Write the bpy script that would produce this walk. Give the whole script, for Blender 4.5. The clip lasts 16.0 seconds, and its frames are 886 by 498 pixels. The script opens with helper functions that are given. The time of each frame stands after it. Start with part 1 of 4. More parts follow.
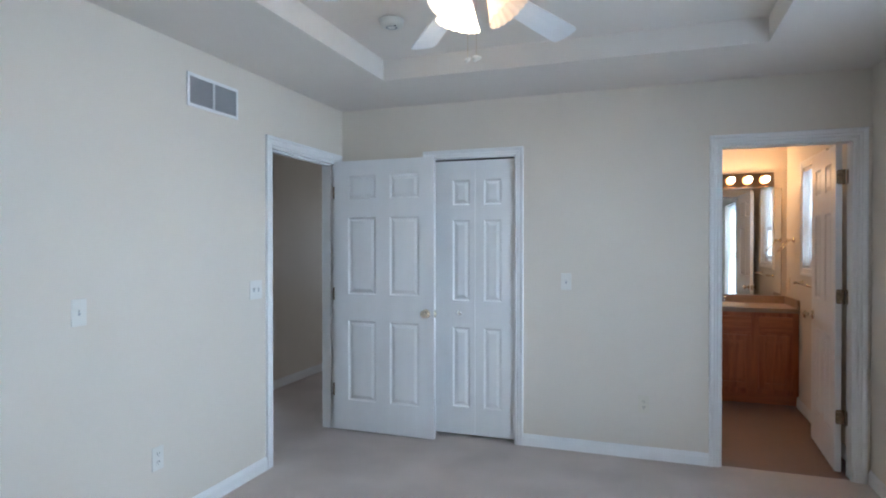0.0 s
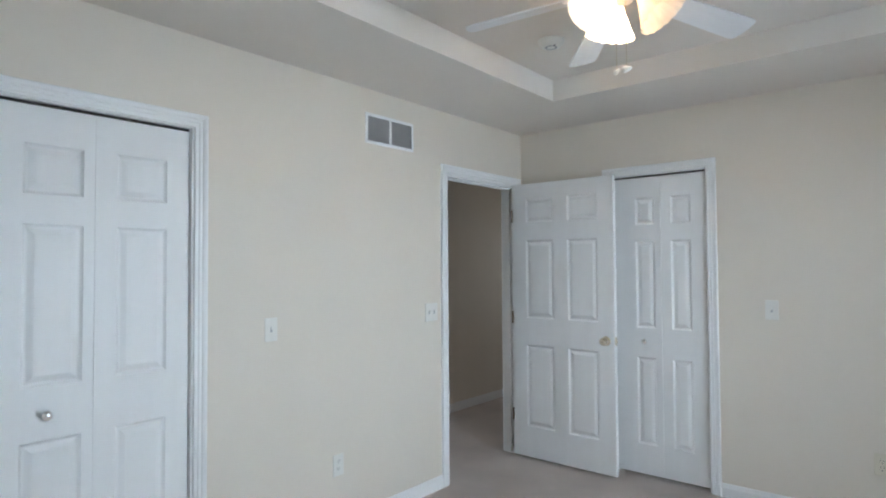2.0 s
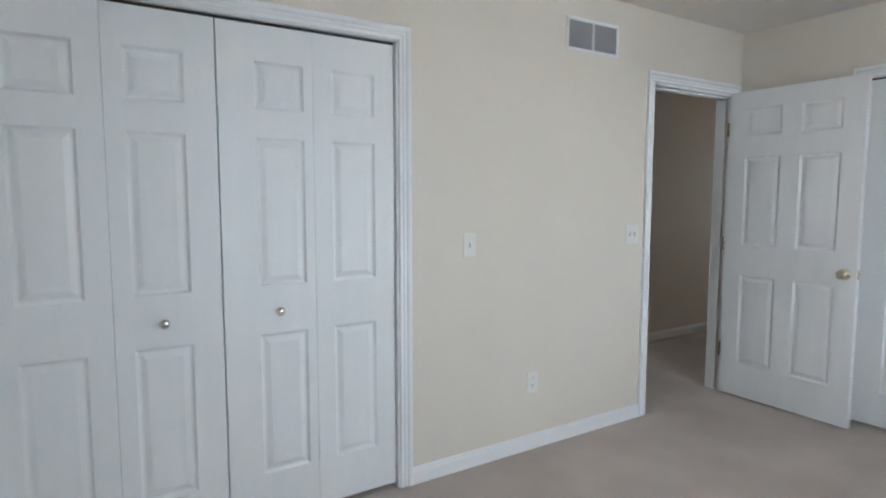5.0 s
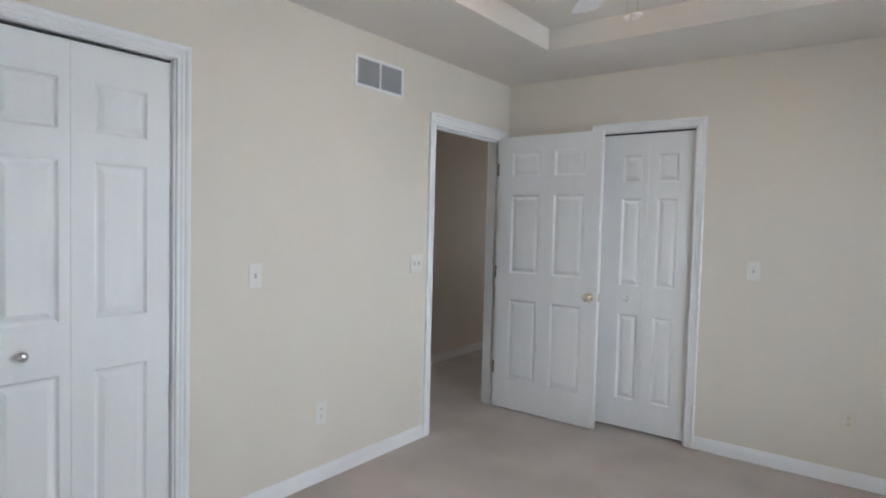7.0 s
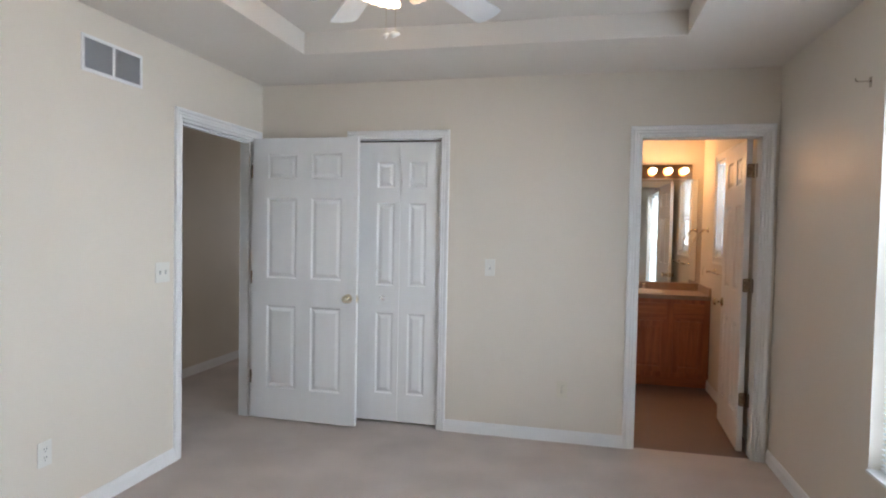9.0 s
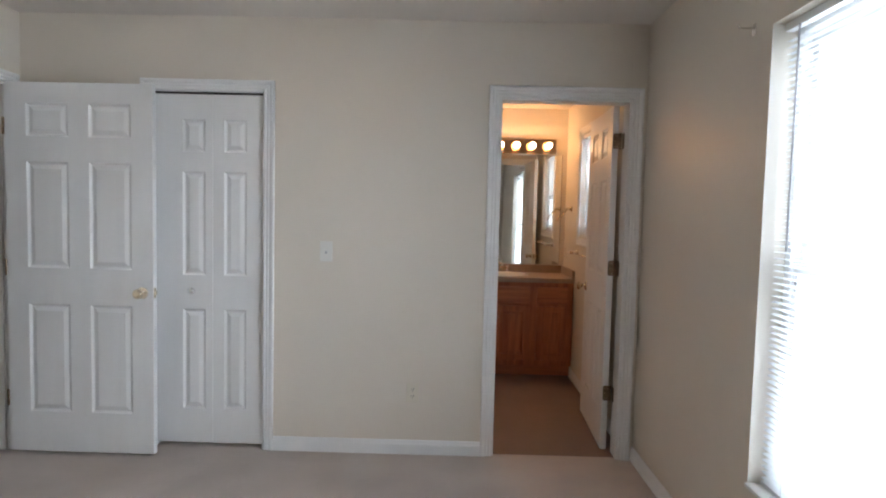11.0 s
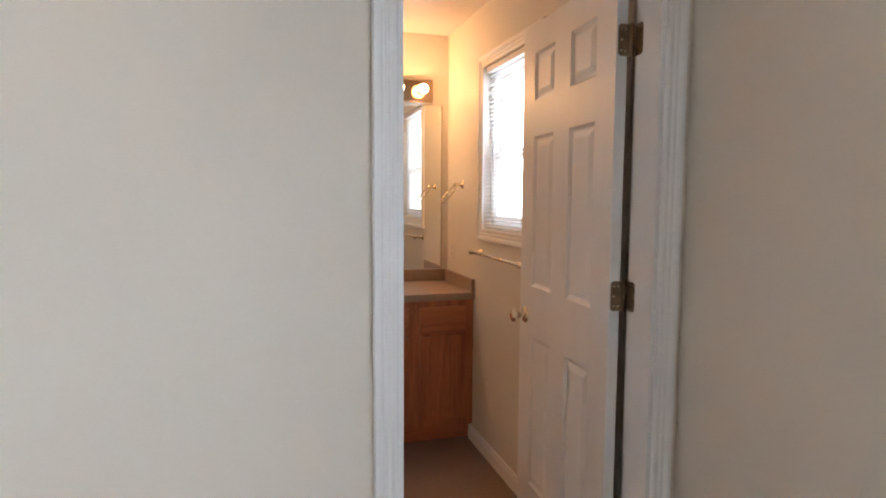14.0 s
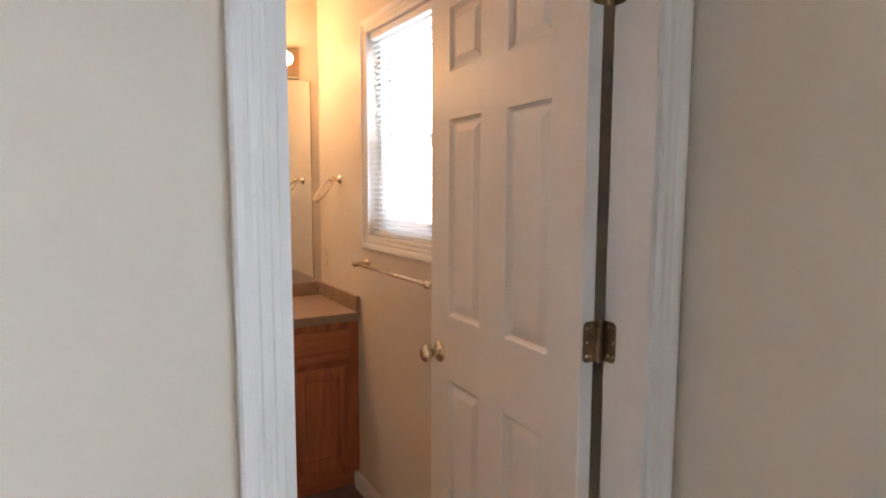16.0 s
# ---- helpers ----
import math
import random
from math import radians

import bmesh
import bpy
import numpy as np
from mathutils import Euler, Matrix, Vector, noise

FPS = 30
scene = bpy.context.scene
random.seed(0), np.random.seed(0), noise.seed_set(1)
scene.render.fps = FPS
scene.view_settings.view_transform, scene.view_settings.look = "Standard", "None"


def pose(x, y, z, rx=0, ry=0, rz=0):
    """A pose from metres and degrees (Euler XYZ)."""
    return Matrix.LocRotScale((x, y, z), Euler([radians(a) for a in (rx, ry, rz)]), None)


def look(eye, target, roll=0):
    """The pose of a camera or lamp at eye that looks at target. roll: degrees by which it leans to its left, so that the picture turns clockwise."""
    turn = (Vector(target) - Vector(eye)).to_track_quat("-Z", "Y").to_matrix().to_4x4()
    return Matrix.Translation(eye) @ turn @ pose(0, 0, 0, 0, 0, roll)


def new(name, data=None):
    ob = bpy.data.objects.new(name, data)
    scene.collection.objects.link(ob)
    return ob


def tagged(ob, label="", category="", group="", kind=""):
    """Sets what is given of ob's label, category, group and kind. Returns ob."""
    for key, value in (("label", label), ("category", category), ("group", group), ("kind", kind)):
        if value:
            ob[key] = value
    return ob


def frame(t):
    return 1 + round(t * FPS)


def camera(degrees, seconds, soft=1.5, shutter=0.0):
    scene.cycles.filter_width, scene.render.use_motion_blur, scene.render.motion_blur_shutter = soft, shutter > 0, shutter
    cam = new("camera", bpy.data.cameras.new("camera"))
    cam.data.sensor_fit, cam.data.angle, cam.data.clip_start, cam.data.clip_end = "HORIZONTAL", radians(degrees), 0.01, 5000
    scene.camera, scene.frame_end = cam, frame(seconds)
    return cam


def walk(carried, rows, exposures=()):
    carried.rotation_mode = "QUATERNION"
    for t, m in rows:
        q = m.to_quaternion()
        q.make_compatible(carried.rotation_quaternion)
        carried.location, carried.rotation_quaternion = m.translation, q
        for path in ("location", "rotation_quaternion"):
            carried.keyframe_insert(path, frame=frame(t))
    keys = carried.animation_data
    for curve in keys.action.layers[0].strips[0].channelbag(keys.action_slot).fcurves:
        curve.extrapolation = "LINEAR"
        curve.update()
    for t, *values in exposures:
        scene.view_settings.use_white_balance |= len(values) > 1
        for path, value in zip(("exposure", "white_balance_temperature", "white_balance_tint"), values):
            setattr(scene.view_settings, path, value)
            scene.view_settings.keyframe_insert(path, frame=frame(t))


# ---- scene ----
EXPOSURES = [(0.0, -0.09, 5660, 10), (1.0, -0.08, 5880, 9), (2.0, -0.10, 6210, 10), (3.5, -0.16, 6360, 11), (6.0, -0.22, 6510, 13), (7.0, -0.18, 6560, 14), (8.0, -0.08, 6610, 15), (8.5, 0.06, 6610, 15), (9.3, -0.08, 6640, 15), (10.0, -0.25, 6660, 15), (12.5, -0.18, 6690, 15), (13.0, 0.09, 6670, 15), (13.5, 0.22, 6650, 15), (15.0, 0.38, 6650, 15), (16.0, 0.42, 6650, 15)]
cam = camera(74.0, 16.0, soft=2.0)
# seconds, place, yaw, pitch, roll
PATH = [
    (0.0, -0.482, 0.264, 1.421, 19.19, -0.43, 0.02),
    (0.5, -0.400, 0.301, 1.415, 23.94, 1.24, 0.11),
    (1.0, -0.328, 0.355, 1.420, 29.09, 2.32, 0.19),
    (1.5, -0.278, 0.395, 1.428, 34.42, 2.50, 0.32),
    (2.0, -0.264, 0.437, 1.438, 39.91, 1.67, 0.36),
    (2.5, -0.278, 0.453, 1.437, 45.13, 0.25, 0.26),
    (3.0, -0.312, 0.449, 1.431, 49.91, -1.55, 0.20),
    (3.5, -0.352, 0.444, 1.420, 54.19, -3.35, 0.19),
    (4.0, -0.384, 0.440, 1.406, 57.35, -4.70, 0.17),
    (4.5, -0.401, 0.440, 1.389, 58.35, -5.26, 0.10),
    (5.0, -0.405, 0.441, 1.375, 57.30, -5.21, -0.04),
    (5.5, -0.398, 0.441, 1.369, 54.28, -4.74, -0.28),
    (6.0, -0.382, 0.440, 1.377, 49.40, -4.01, -0.65),
    (6.5, -0.362, 0.437, 1.394, 43.63, -3.22, -1.08),
    (7.0, -0.372, 0.427, 1.409, 37.22, -2.60, -1.47),
    (7.5, -0.416, 0.394, 1.425, 30.13, -2.14, -1.48),
    (8.0, -0.455, 0.353, 1.431, 23.25, -1.86, -1.34),
    (8.5, -0.452, 0.345, 1.431, 17.58, -1.79, -1.16),
    (9.0, -0.425, 0.362, 1.426, 12.97, -1.97, -1.13),
    (9.5, -0.370, 0.401, 1.420, 9.46, -2.34, -1.12),
    (10.0, -0.317, 0.531, 1.411, 6.63, -2.74, -1.45),
    (10.5, -0.291, 0.733, 1.403, 3.75, -3.13, -1.58),
    (11.0, -0.306, 1.047, 1.398, 0.82, -3.49, -1.37),
    (11.5, -0.342, 1.422, 1.395, -2.13, -3.82, -0.96),
    (12.0, -0.378, 1.806, 1.393, -5.06, -4.08, -0.50),
    (12.5, -0.395, 2.149, 1.393, -7.94, -4.26, -0.10),
    (13.0, -0.396, 2.454, 1.392, -10.77, -4.38, 0.21),
    (13.5, -0.403, 2.710, 1.395, -13.88, -4.78, -0.16),
    (14.0, -0.350, 2.999, 1.386, -16.75, -4.98, -0.30),
    (14.5, -0.295, 3.235, 1.399, -19.77, -5.52, -0.03),
    (15.0, -0.279, 3.415, 1.422, -23.54, -6.11, -0.01),
    (15.5, -0.264, 3.550, 1.427, -27.44, -6.24, 0.13),
    (16.0, -0.257, 3.604, 1.425, -30.62, -5.97, -0.21),
]
walk(cam, [(t, pose(x, y, z, 90 + pitch, roll, yaw)) for t, x, y, z, yaw, pitch, roll in PATH], EXPOSURES)


# ---- world and light ----
world = bpy.data.worlds.new("overcast_sky")
scene.world = world
world.use_nodes = True
wn = world.node_tree.nodes
sky = wn.new("ShaderNodeTexSky")
sky.sky_type, sky.sun_disc = "NISHITA", False
sky.sun_elevation, sky.sun_rotation = radians(40), radians(90)
world.node_tree.links.new(sky.outputs[0], wn["Background"].inputs[0])
wn["Background"].inputs[1].default_value = 0.1


def lamp(name, kind, place, energy, color, **more):
    data = bpy.data.lights.new(name, kind)
    data.energy, data.color = energy, color
    for key, value in more.items():
        if key == "size":
            data.size = value
        if key == "size_y":
            data.size_y, data.shape = value, "RECTANGLE"
        if key == "radius":
            data.shadow_soft_size = value
        if key == "angle":
            data.angle = value
        if key == "spread":
            data.spread = value
    ob = new(name, data)
    ob.matrix_world = place
    return tagged(ob, kind="structure")


H = 2.465                     # ceiling
XL, XR, YF, YB = -2.755, 0.770, 4.38, -0.30   # inner faces of the bedroom
XB, YM = 0.760, 6.58          # bathroom's outer wall and mirror wall
WY0, WY1, WZ0, WZ1 = 1.79, 3.10, 0.455, 2.065  # bedroom window
BY0, BY1, BZ0, BZ1 = 5.29, 5.935, 1.222, 2.06  # bathroom window
FAN = (-1.165, 2.595)

lamp("sun", "SUN", look((8, 2, 9), (0, 2, 0)), 0.8, (1, 0.97, 0.92), angle=radians(15))
lamp("window_skylight", "AREA", look((XR + 0.86, (WY0 + WY1) / 2, 1.75), (-2, (WY0 + WY1) / 2, 0.45)), 540, (0.71, 0.865, 1.0), size=4.4, size_y=4.2)
lamp("bath_window_skylight", "AREA", look((XB + 0.42, 5.75, 1.68), (-2, 5.75, 1.6)), 52, (0.88, 0.95, 1.0), size=2.4, size_y=2.0)
# fill lamp added to brighten the hall, behind an invented window out of view
lamp("hall_fill_light", "AREA", look((-3.35, 7.95, 1.4), (-3.35, 0, 1.3)), 12, (0.95, 0.97, 1.0), size=1.0, size_y=1.5)
for k in range(3):
    a = radians(11 + 120 * k)
    lamp("fan_bulb_light", "POINT", pose(FAN[0] + 0.125 * math.cos(a), FAN[1] + 0.125 * math.sin(a), 2.39), 3.2 if k else 0.55, (1.0, 0.75, 0.49) if k else (1.0, 0.55, 0.24), radius=0.03)
for k in range(6):
    lamp("vanity_bulb_light", "POINT", pose(0.572 - 0.147 * k, YM - 0.11, 2.04), 1.95, (1.0, 0.44, 0.13), radius=0.045)


# ---- materials ----
def material(name, color, rough=0.5, metal=0.0, vary=0.06, scale=3.0, bump=0.0, bump_scale=200.0, stretch=(1, 1, 1), spec=0.5, fine=0.0, bump_distance=0.002):
    m = bpy.data.materials.new(name)
    m.use_nodes = True
    nt = m.node_tree
    n, l = nt.nodes, nt.links
    b = n["Principled BSDF"]
    b.inputs["Roughness"].default_value, b.inputs["Metallic"].default_value = rough, metal
    b.inputs["Specular IOR Level"].default_value = spec
    co = n.new("ShaderNodeTexCoord")
    mp = n.new("ShaderNodeMapping")
    mp.inputs["Scale"].default_value = stretch
    l.new(co.outputs["Object"], mp.inputs[0])
    no = n.new("ShaderNodeTexNoise")
    no.inputs["Scale"].default_value, no.inputs["Detail"].default_value = scale, 5
    l.new(mp.outputs[0], no.inputs["Vector"])
    ra = n.new("ShaderNodeValToRGB")
    ra.color_ramp.elements[0].position, ra.color_ramp.elements[1].position = 0.3, 0.7
    ra.color_ramp.elements[0].color = (*[c * (1 - vary) for c in color], 1)
    ra.color_ramp.elements[1].color = (*[min(1, c * (1 + vary)) for c in color], 1)
    l.new(no.outputs["Fac"], ra.inputs[0])
    out = ra.outputs[0]
    n2 = n.new("ShaderNodeTexNoise")
    n2.inputs["Scale"].default_value, n2.inputs["Detail"].default_value = bump_scale, 4
    l.new(mp.outputs[0], n2.inputs["Vector"])
    if fine:
        mx = n.new("ShaderNodeMix")
        mx.data_type, mx.blend_type = "RGBA", "MULTIPLY"
        mx.inputs[0].default_value = 1.0
        mr = n.new("ShaderNodeMapRange")
        mr.inputs[1].default_value, mr.inputs[2].default_value = 0.3, 0.7
        mr.inputs[3].default_value, mr.inputs[4].default_value = 1 - fine, 1 + fine * 0.3
        l.new(n2.outputs["Fac"], mr.inputs[0])
        l.new(out, mx.inputs[6])
        l.new(mr.outputs[0], mx.inputs[7])
        out = mx.outputs[2]
    l.new(out, b.inputs["Base Color"])
    rr = n.new("ShaderNodeMapRange")
    rr.inputs[3].default_value, rr.inputs[4].default_value = max(0.02, rough - 0.05), min(1, rough + 0.05)
    l.new(no.outputs["Fac"], rr.inputs[0])
    l.new(rr.outputs[0], b.inputs["Roughness"])
    if bump:
        bu = n.new("ShaderNodeBump")
        bu.inputs["Strength"].default_value, bu.inputs["Distance"].default_value = bump, bump_distance
        l.new(n2.outputs["Fac"], bu.inputs["Height"])
        l.new(bu.outputs[0], b.inputs["Normal"])
    return m


def glow(name, color, strength):
    m = bpy.data.materials.new(name)
    m.use_nodes = True
    b = m.node_tree.nodes["Principled BSDF"]
    b.inputs["Base Color"].default_value = (*color, 1)
    b.inputs["Emission Color"].default_value = (*color, 1)
    b.inputs["Emission Strength"].default_value = strength
    return m


def wood(name, dark, light, axis):
    m = material(name, light, rough=0.38, bump=0.15, bump_scale=60)
    nt = m.node_tree
    n, l = nt.nodes, nt.links
    b = n["Principled BSDF"]
    co = n.new("ShaderNodeTexCoord")
    mp = n.new("ShaderNodeMapping")
    mp.inputs["Scale"].default_value = (14, 14, 0.9) if axis == "z" else (0.9, 14, 14)
    l.new(co.outputs["Object"], mp.inputs[0])
    big = n.new("ShaderNodeTexNoise")
    big.inputs["Scale"].default_value, big.inputs["Detail"].default_value, big.inputs["Distortion"].default_value = 1.6, 6, 0.8
    l.new(mp.outputs[0], big.inputs["Vector"])
    pores = n.new("ShaderNodeTexNoise")
    pores.inputs["Scale"].default_value, pores.inputs["Detail"].default_value = 14, 3
    l.new(mp.outputs[0], pores.inputs["Vector"])
    add = n.new("ShaderNodeMath")
    add.operation = "MULTIPLY_ADD"
    add.inputs[1].default_value = 0.35
    l.new(pores.outputs["Fac"], add.inputs[0])
    l.new(big.outputs["Fac"], add.inputs[2])
    ra = n.new("ShaderNodeValToRGB")
    ra.color_ramp.elements[0].position, ra.color_ramp.elements[1].position = 0.5, 0.85
    ra.color_ramp.elements[0].color, ra.color_ramp.elements[1].color = (*dark, 1), (*light, 1)
    l.new(add.outputs[0], ra.inputs[0])
    l.new(ra.outputs[0], b.inputs["Base Color"])
    return m


M_WALL = material("cream_wall_paint", (0.742, 0.683, 0.598), rough=0.38, vary=0.025, scale=1.3, bump=0.12, bump_scale=160, spec=0.5, bump_distance=0.001)
M_BATHWALL = material("bath_wall_paint", (0.73, 0.68, 0.60), rough=0.42, vary=0.025, scale=1.3, bump=0.10, bump_scale=160, spec=0.5, bump_distance=0.001)
M_CEIL = material("ceiling_paint", (0.775, 0.725, 0.665), rough=0.85, vary=0.03, scale=1.1, bump=0.25, bump_scale=120, spec=0.2)
M_TRIM = material("white_trim_paint", (0.845, 0.85, 0.848), rough=0.38, vary=0.02, scale=5, bump=0.05, bump_scale=90)
M_DOOR = material("white_door_paint", (0.825, 0.83, 0.828), rough=0.42, vary=0.02, scale=2.5, bump=0.14, bump_scale=50, stretch=(5, 5, 0.5), bump_distance=0.001)
M_CARPET = material("beige_carpet", (0.71, 0.625, 0.578), rough=0.97, vary=0.10, scale=2.3, bump=0.9, bump_scale=330, spec=0.1, fine=0.30, bump_distance=0.006)
M_VINYL = material("brown_bath_floor", (0.235, 0.158, 0.135), rough=0.5, vary=0.10, scale=3, bump=0.2, bump_scale=120, fine=0.15)
M_BRASS = material("polished_brass", (0.82, 0.75, 0.61), rough=0.16, metal=1.0, vary=0.06, scale=20)
M_ANTIQUE = material("worn_antique_brass", (0.27, 0.20, 0.135), rough=0.38, metal=1.0, vary=0.30, scale=40)
M_NICKEL = material("satin_nickel", (0.72, 0.68, 0.62), rough=0.22, metal=1.0, vary=0.05, scale=20)
M_BAR = material("dark_mirror_chrome", (0.48, 0.37, 0.27), rough=0.12, metal=1.0, vary=0.05, scale=8)
M_CHROME = material("chrome", (0.80, 0.80, 0.80), rough=0.07, metal=1.0, vary=0.03, scale=10)
M_VENT = material("grey_louvre_paint", (0.42, 0.42, 0.43), rough=0.5, vary=0.05, scale=12)
# near-black; puts shade into the colour of slots and the closet-top gap
M_DARK = material("dark_cavity", (0.05, 0.048, 0.045), rough=0.9, vary=0.2, scale=6)
M_PLASTIC = material("white_plastic", (0.78, 0.765, 0.72), rough=0.3, vary=0.02, scale=10)
M_ALMOND = material("almond_plastic", (0.72, 0.67, 0.56), rough=0.35, vary=0.03, scale=10)
M_OAK = wood("honey_oak_upright", (0.33, 0.098, 0.047), (0.55, 0.190, 0.090), "z")
M_OAKX = wood("honey_oak_across", (0.33, 0.098, 0.047), (0.55, 0.190, 0.090), "x")
M_TOP = material("tan_laminate", (0.38, 0.27, 0.205), rough=0.30, vary=0.10, scale=18, bump=0.03, bump_scale=200, fine=0.22)
M_PORCELAIN = material("white_porcelain", (0.85, 0.84, 0.82), rough=0.1, vary=0.01, scale=4)
M_BULB = glow("lit_globe_bulb", (1.0, 0.80, 0.50), 14.0)
M_FANBULB = glow("lit_fan_bulb", (1.0, 0.80, 0.52), 22.0)
M_DIMBULB = glow("dim_fan_bulb", (1.0, 0.62, 0.28), 3.0)
M_BLADE = material("white_fan_blade", (0.80, 0.81, 0.82), rough=0.4, vary=0.03, scale=4, stretch=(1, 6, 1))
# emission for the sheet that stands in for bright sky outside
M_BACKDROP = glow("glowing_sky_backdrop", (0.86, 0.93, 1.0), 2.6)
M_GRASS = material("lawn_far_below", (0.07, 0.11, 0.035), rough=0.95, vary=0.4, scale=0.4, bump=0.5, bump_scale=30)
M_BROWN = material("brown_register_enamel", (0.22, 0.15, 0.10), rough=0.45, vary=0.08, scale=20)

M_MIRROR = bpy.data.materials.new("silvered_mirror")
M_MIRROR.use_nodes = True
_b = M_MIRROR.node_tree.nodes["Principled BSDF"]
_b.inputs["Base Color"].default_value = (0.86, 0.88, 0.86, 1)
_b.inputs["Metallic"].default_value, _b.inputs["Roughness"].default_value = 1.0, 0.015
M_GLASS = bpy.data.materials.new("window_glass")
M_GLASS.use_nodes = True
_b = M_GLASS.node_tree.nodes["Principled BSDF"]
_b.inputs["Transmission Weight"].default_value, _b.inputs["Roughness"].default_value = 1.0, 0.0
_b.inputs["IOR"].default_value = 1.1
M_SHADE = bpy.data.materials.new("frosted_shade_glass")
M_SHADE.use_nodes = True
_n, _l = M_SHADE.node_tree.nodes, M_SHADE.node_tree.links
_b = _n["Principled BSDF"]
_b.inputs["Base Color"].default_value, _b.inputs["Roughness"].default_value = (0.95, 0.92, 0.86, 1), 0.35
_t = _n.new("ShaderNodeBsdfTranslucent")
_t.inputs[0].default_value = (1.0, 0.93, 0.80, 1)
_x = _n.new("ShaderNodeMixShader")
_x.inputs[0].default_value = 0.65
_l.new(_b.outputs[0], _x.inputs[1])
_l.new(_t.outputs[0], _x.inputs[2])
_l.new(_x.outputs[0], _n["Material Output"].inputs[0])


M_BLIND = material("white_blind_vinyl", (0.85, 0.86, 0.86), rough=0.4, vary=0.02, scale=6)
_n, _l = M_BLIND.node_tree.nodes, M_BLIND.node_tree.links
_t = _n.new("ShaderNodeBsdfTranslucent")
_t.inputs[0].default_value = (0.86, 0.88, 0.90, 1)
_x = _n.new("ShaderNodeMixShader")
_x.inputs[0].default_value = 0.72
_l.new(_n["Principled BSDF"].outputs[0], _x.inputs[1])
_l.new(_t.outputs[0], _x.inputs[2])
_l.new(_x.outputs[0], _n["Material Output"].inputs[0])


# ---- mesh helpers ----
def mesh_of(name, bm, mat, smooth=False):
    me = bpy.data.meshes.new(name)
    bmesh.ops.recalc_face_normals(bm, faces=bm.faces)
    if smooth:
        for f in bm.faces:
            f.smooth = True
    bm.to_mesh(me)
    bm.free()
    if mat:
        me.materials.append(mat)
    return me


def part(name, bm, mat, parent=None, label="", at=None, smooth=False):
    """One mesh object under a thing or a part, or top-level."""
    ob = new(name, mesh_of(name, bm, mat, smooth) if isinstance(bm, bmesh.types.BMesh) else bm)
    if parent:
        ob.parent = parent
    if at is not None:
        ob.matrix_basis = at
    return tagged(ob, label)


def thing(name, label, category, at=None, group="", kind=""):
    ob = new(name)
    ob.empty_display_size = 0.1
    if at is not None:
        ob.matrix_basis = at
    return tagged(ob, label, category, group, kind)


def box(bm, x0, x1, y0, y1, z0, z1, bevel=0.0):
    r = bmesh.ops.create_cube(bm, size=1, matrix=Matrix.Translation(((x0 + x1) / 2, (y0 + y1) / 2, (z0 + z1) / 2)) @ Matrix.Diagonal((x1 - x0, y1 - y0, z1 - z0, 1)))
    if bevel:
        vs = set(r["verts"])
        es = [e for e in bm.edges if e.verts[0] in vs and e.verts[1] in vs]
        bmesh.ops.bevel(bm, geom=es, offset=bevel, segments=2, affect="EDGES", profile=0.5)
    return bm


def boxed(*a, bevel=0.0):
    return box(bmesh.new(), *a, bevel=bevel)


def lathe(profile, steps=24, bm=None, m=None):
    """A turned body round z from (radius, height) pairs."""
    bm = bm or bmesh.new()
    m = m or Matrix()
    rings = []
    for r, z in profile:
        if r < 1e-5:
            rings.append([bm.verts.new(m @ Vector((0, 0, z)))])
        else:
            rings.append([bm.verts.new(m @ Vector((r * math.cos(2 * math.pi * k / steps), r * math.sin(2 * math.pi * k / steps), z))) for k in range(steps)])
    for a, b in zip(rings, rings[1:]):
        for k in range(steps):
            j = (k + 1) % steps
            if len(a) == 1 and len(b) == 1:
                continue
            if len(a) == 1:
                bm.faces.new((a[0], b[k], b[j]))
            elif len(b) == 1:
                bm.faces.new((a[k], a[j], b[0]))
            else:
                bm.faces.new((a[k], a[j], b[j], b[k]))
    return bm


def tube(points, radius, steps=10, closed=False, bm=None):
    bm = bm or bmesh.new()
    pts = [Vector(p) for p in points]
    rings = []
    for i, p in enumerate(pts):
        a = pts[i - 1] if (i or closed) else pts[i]
        b = pts[(i + 1) % len(pts)] if (i + 1 < len(pts) or closed) else pts[i]
        d = (b - a).normalized()
        side = d.cross(Vector((0, 0, 1)))
        if side.length < 0.05:
            side = d.cross(Vector((1, 0, 0)))
        side.normalize()
        up = side.cross(d)
        rings.append([bm.verts.new(p + radius * (math.cos(2 * math.pi * k / steps) * side + math.sin(2 * math.pi * k / steps) * up)) for k in range(steps)])
    pairs = list(zip(rings, rings[1:] + ([rings[0]] if closed else [])))
    for a, b in pairs:
        if a is b:
            continue
        for k in range(steps):
            j = (k + 1) % steps
            bm.faces.new((a[k], a[j], b[j], b[k]))
    if not closed:
        bm.faces.new(rings[0])
        bm.faces.new(rings[-1])
    return bm


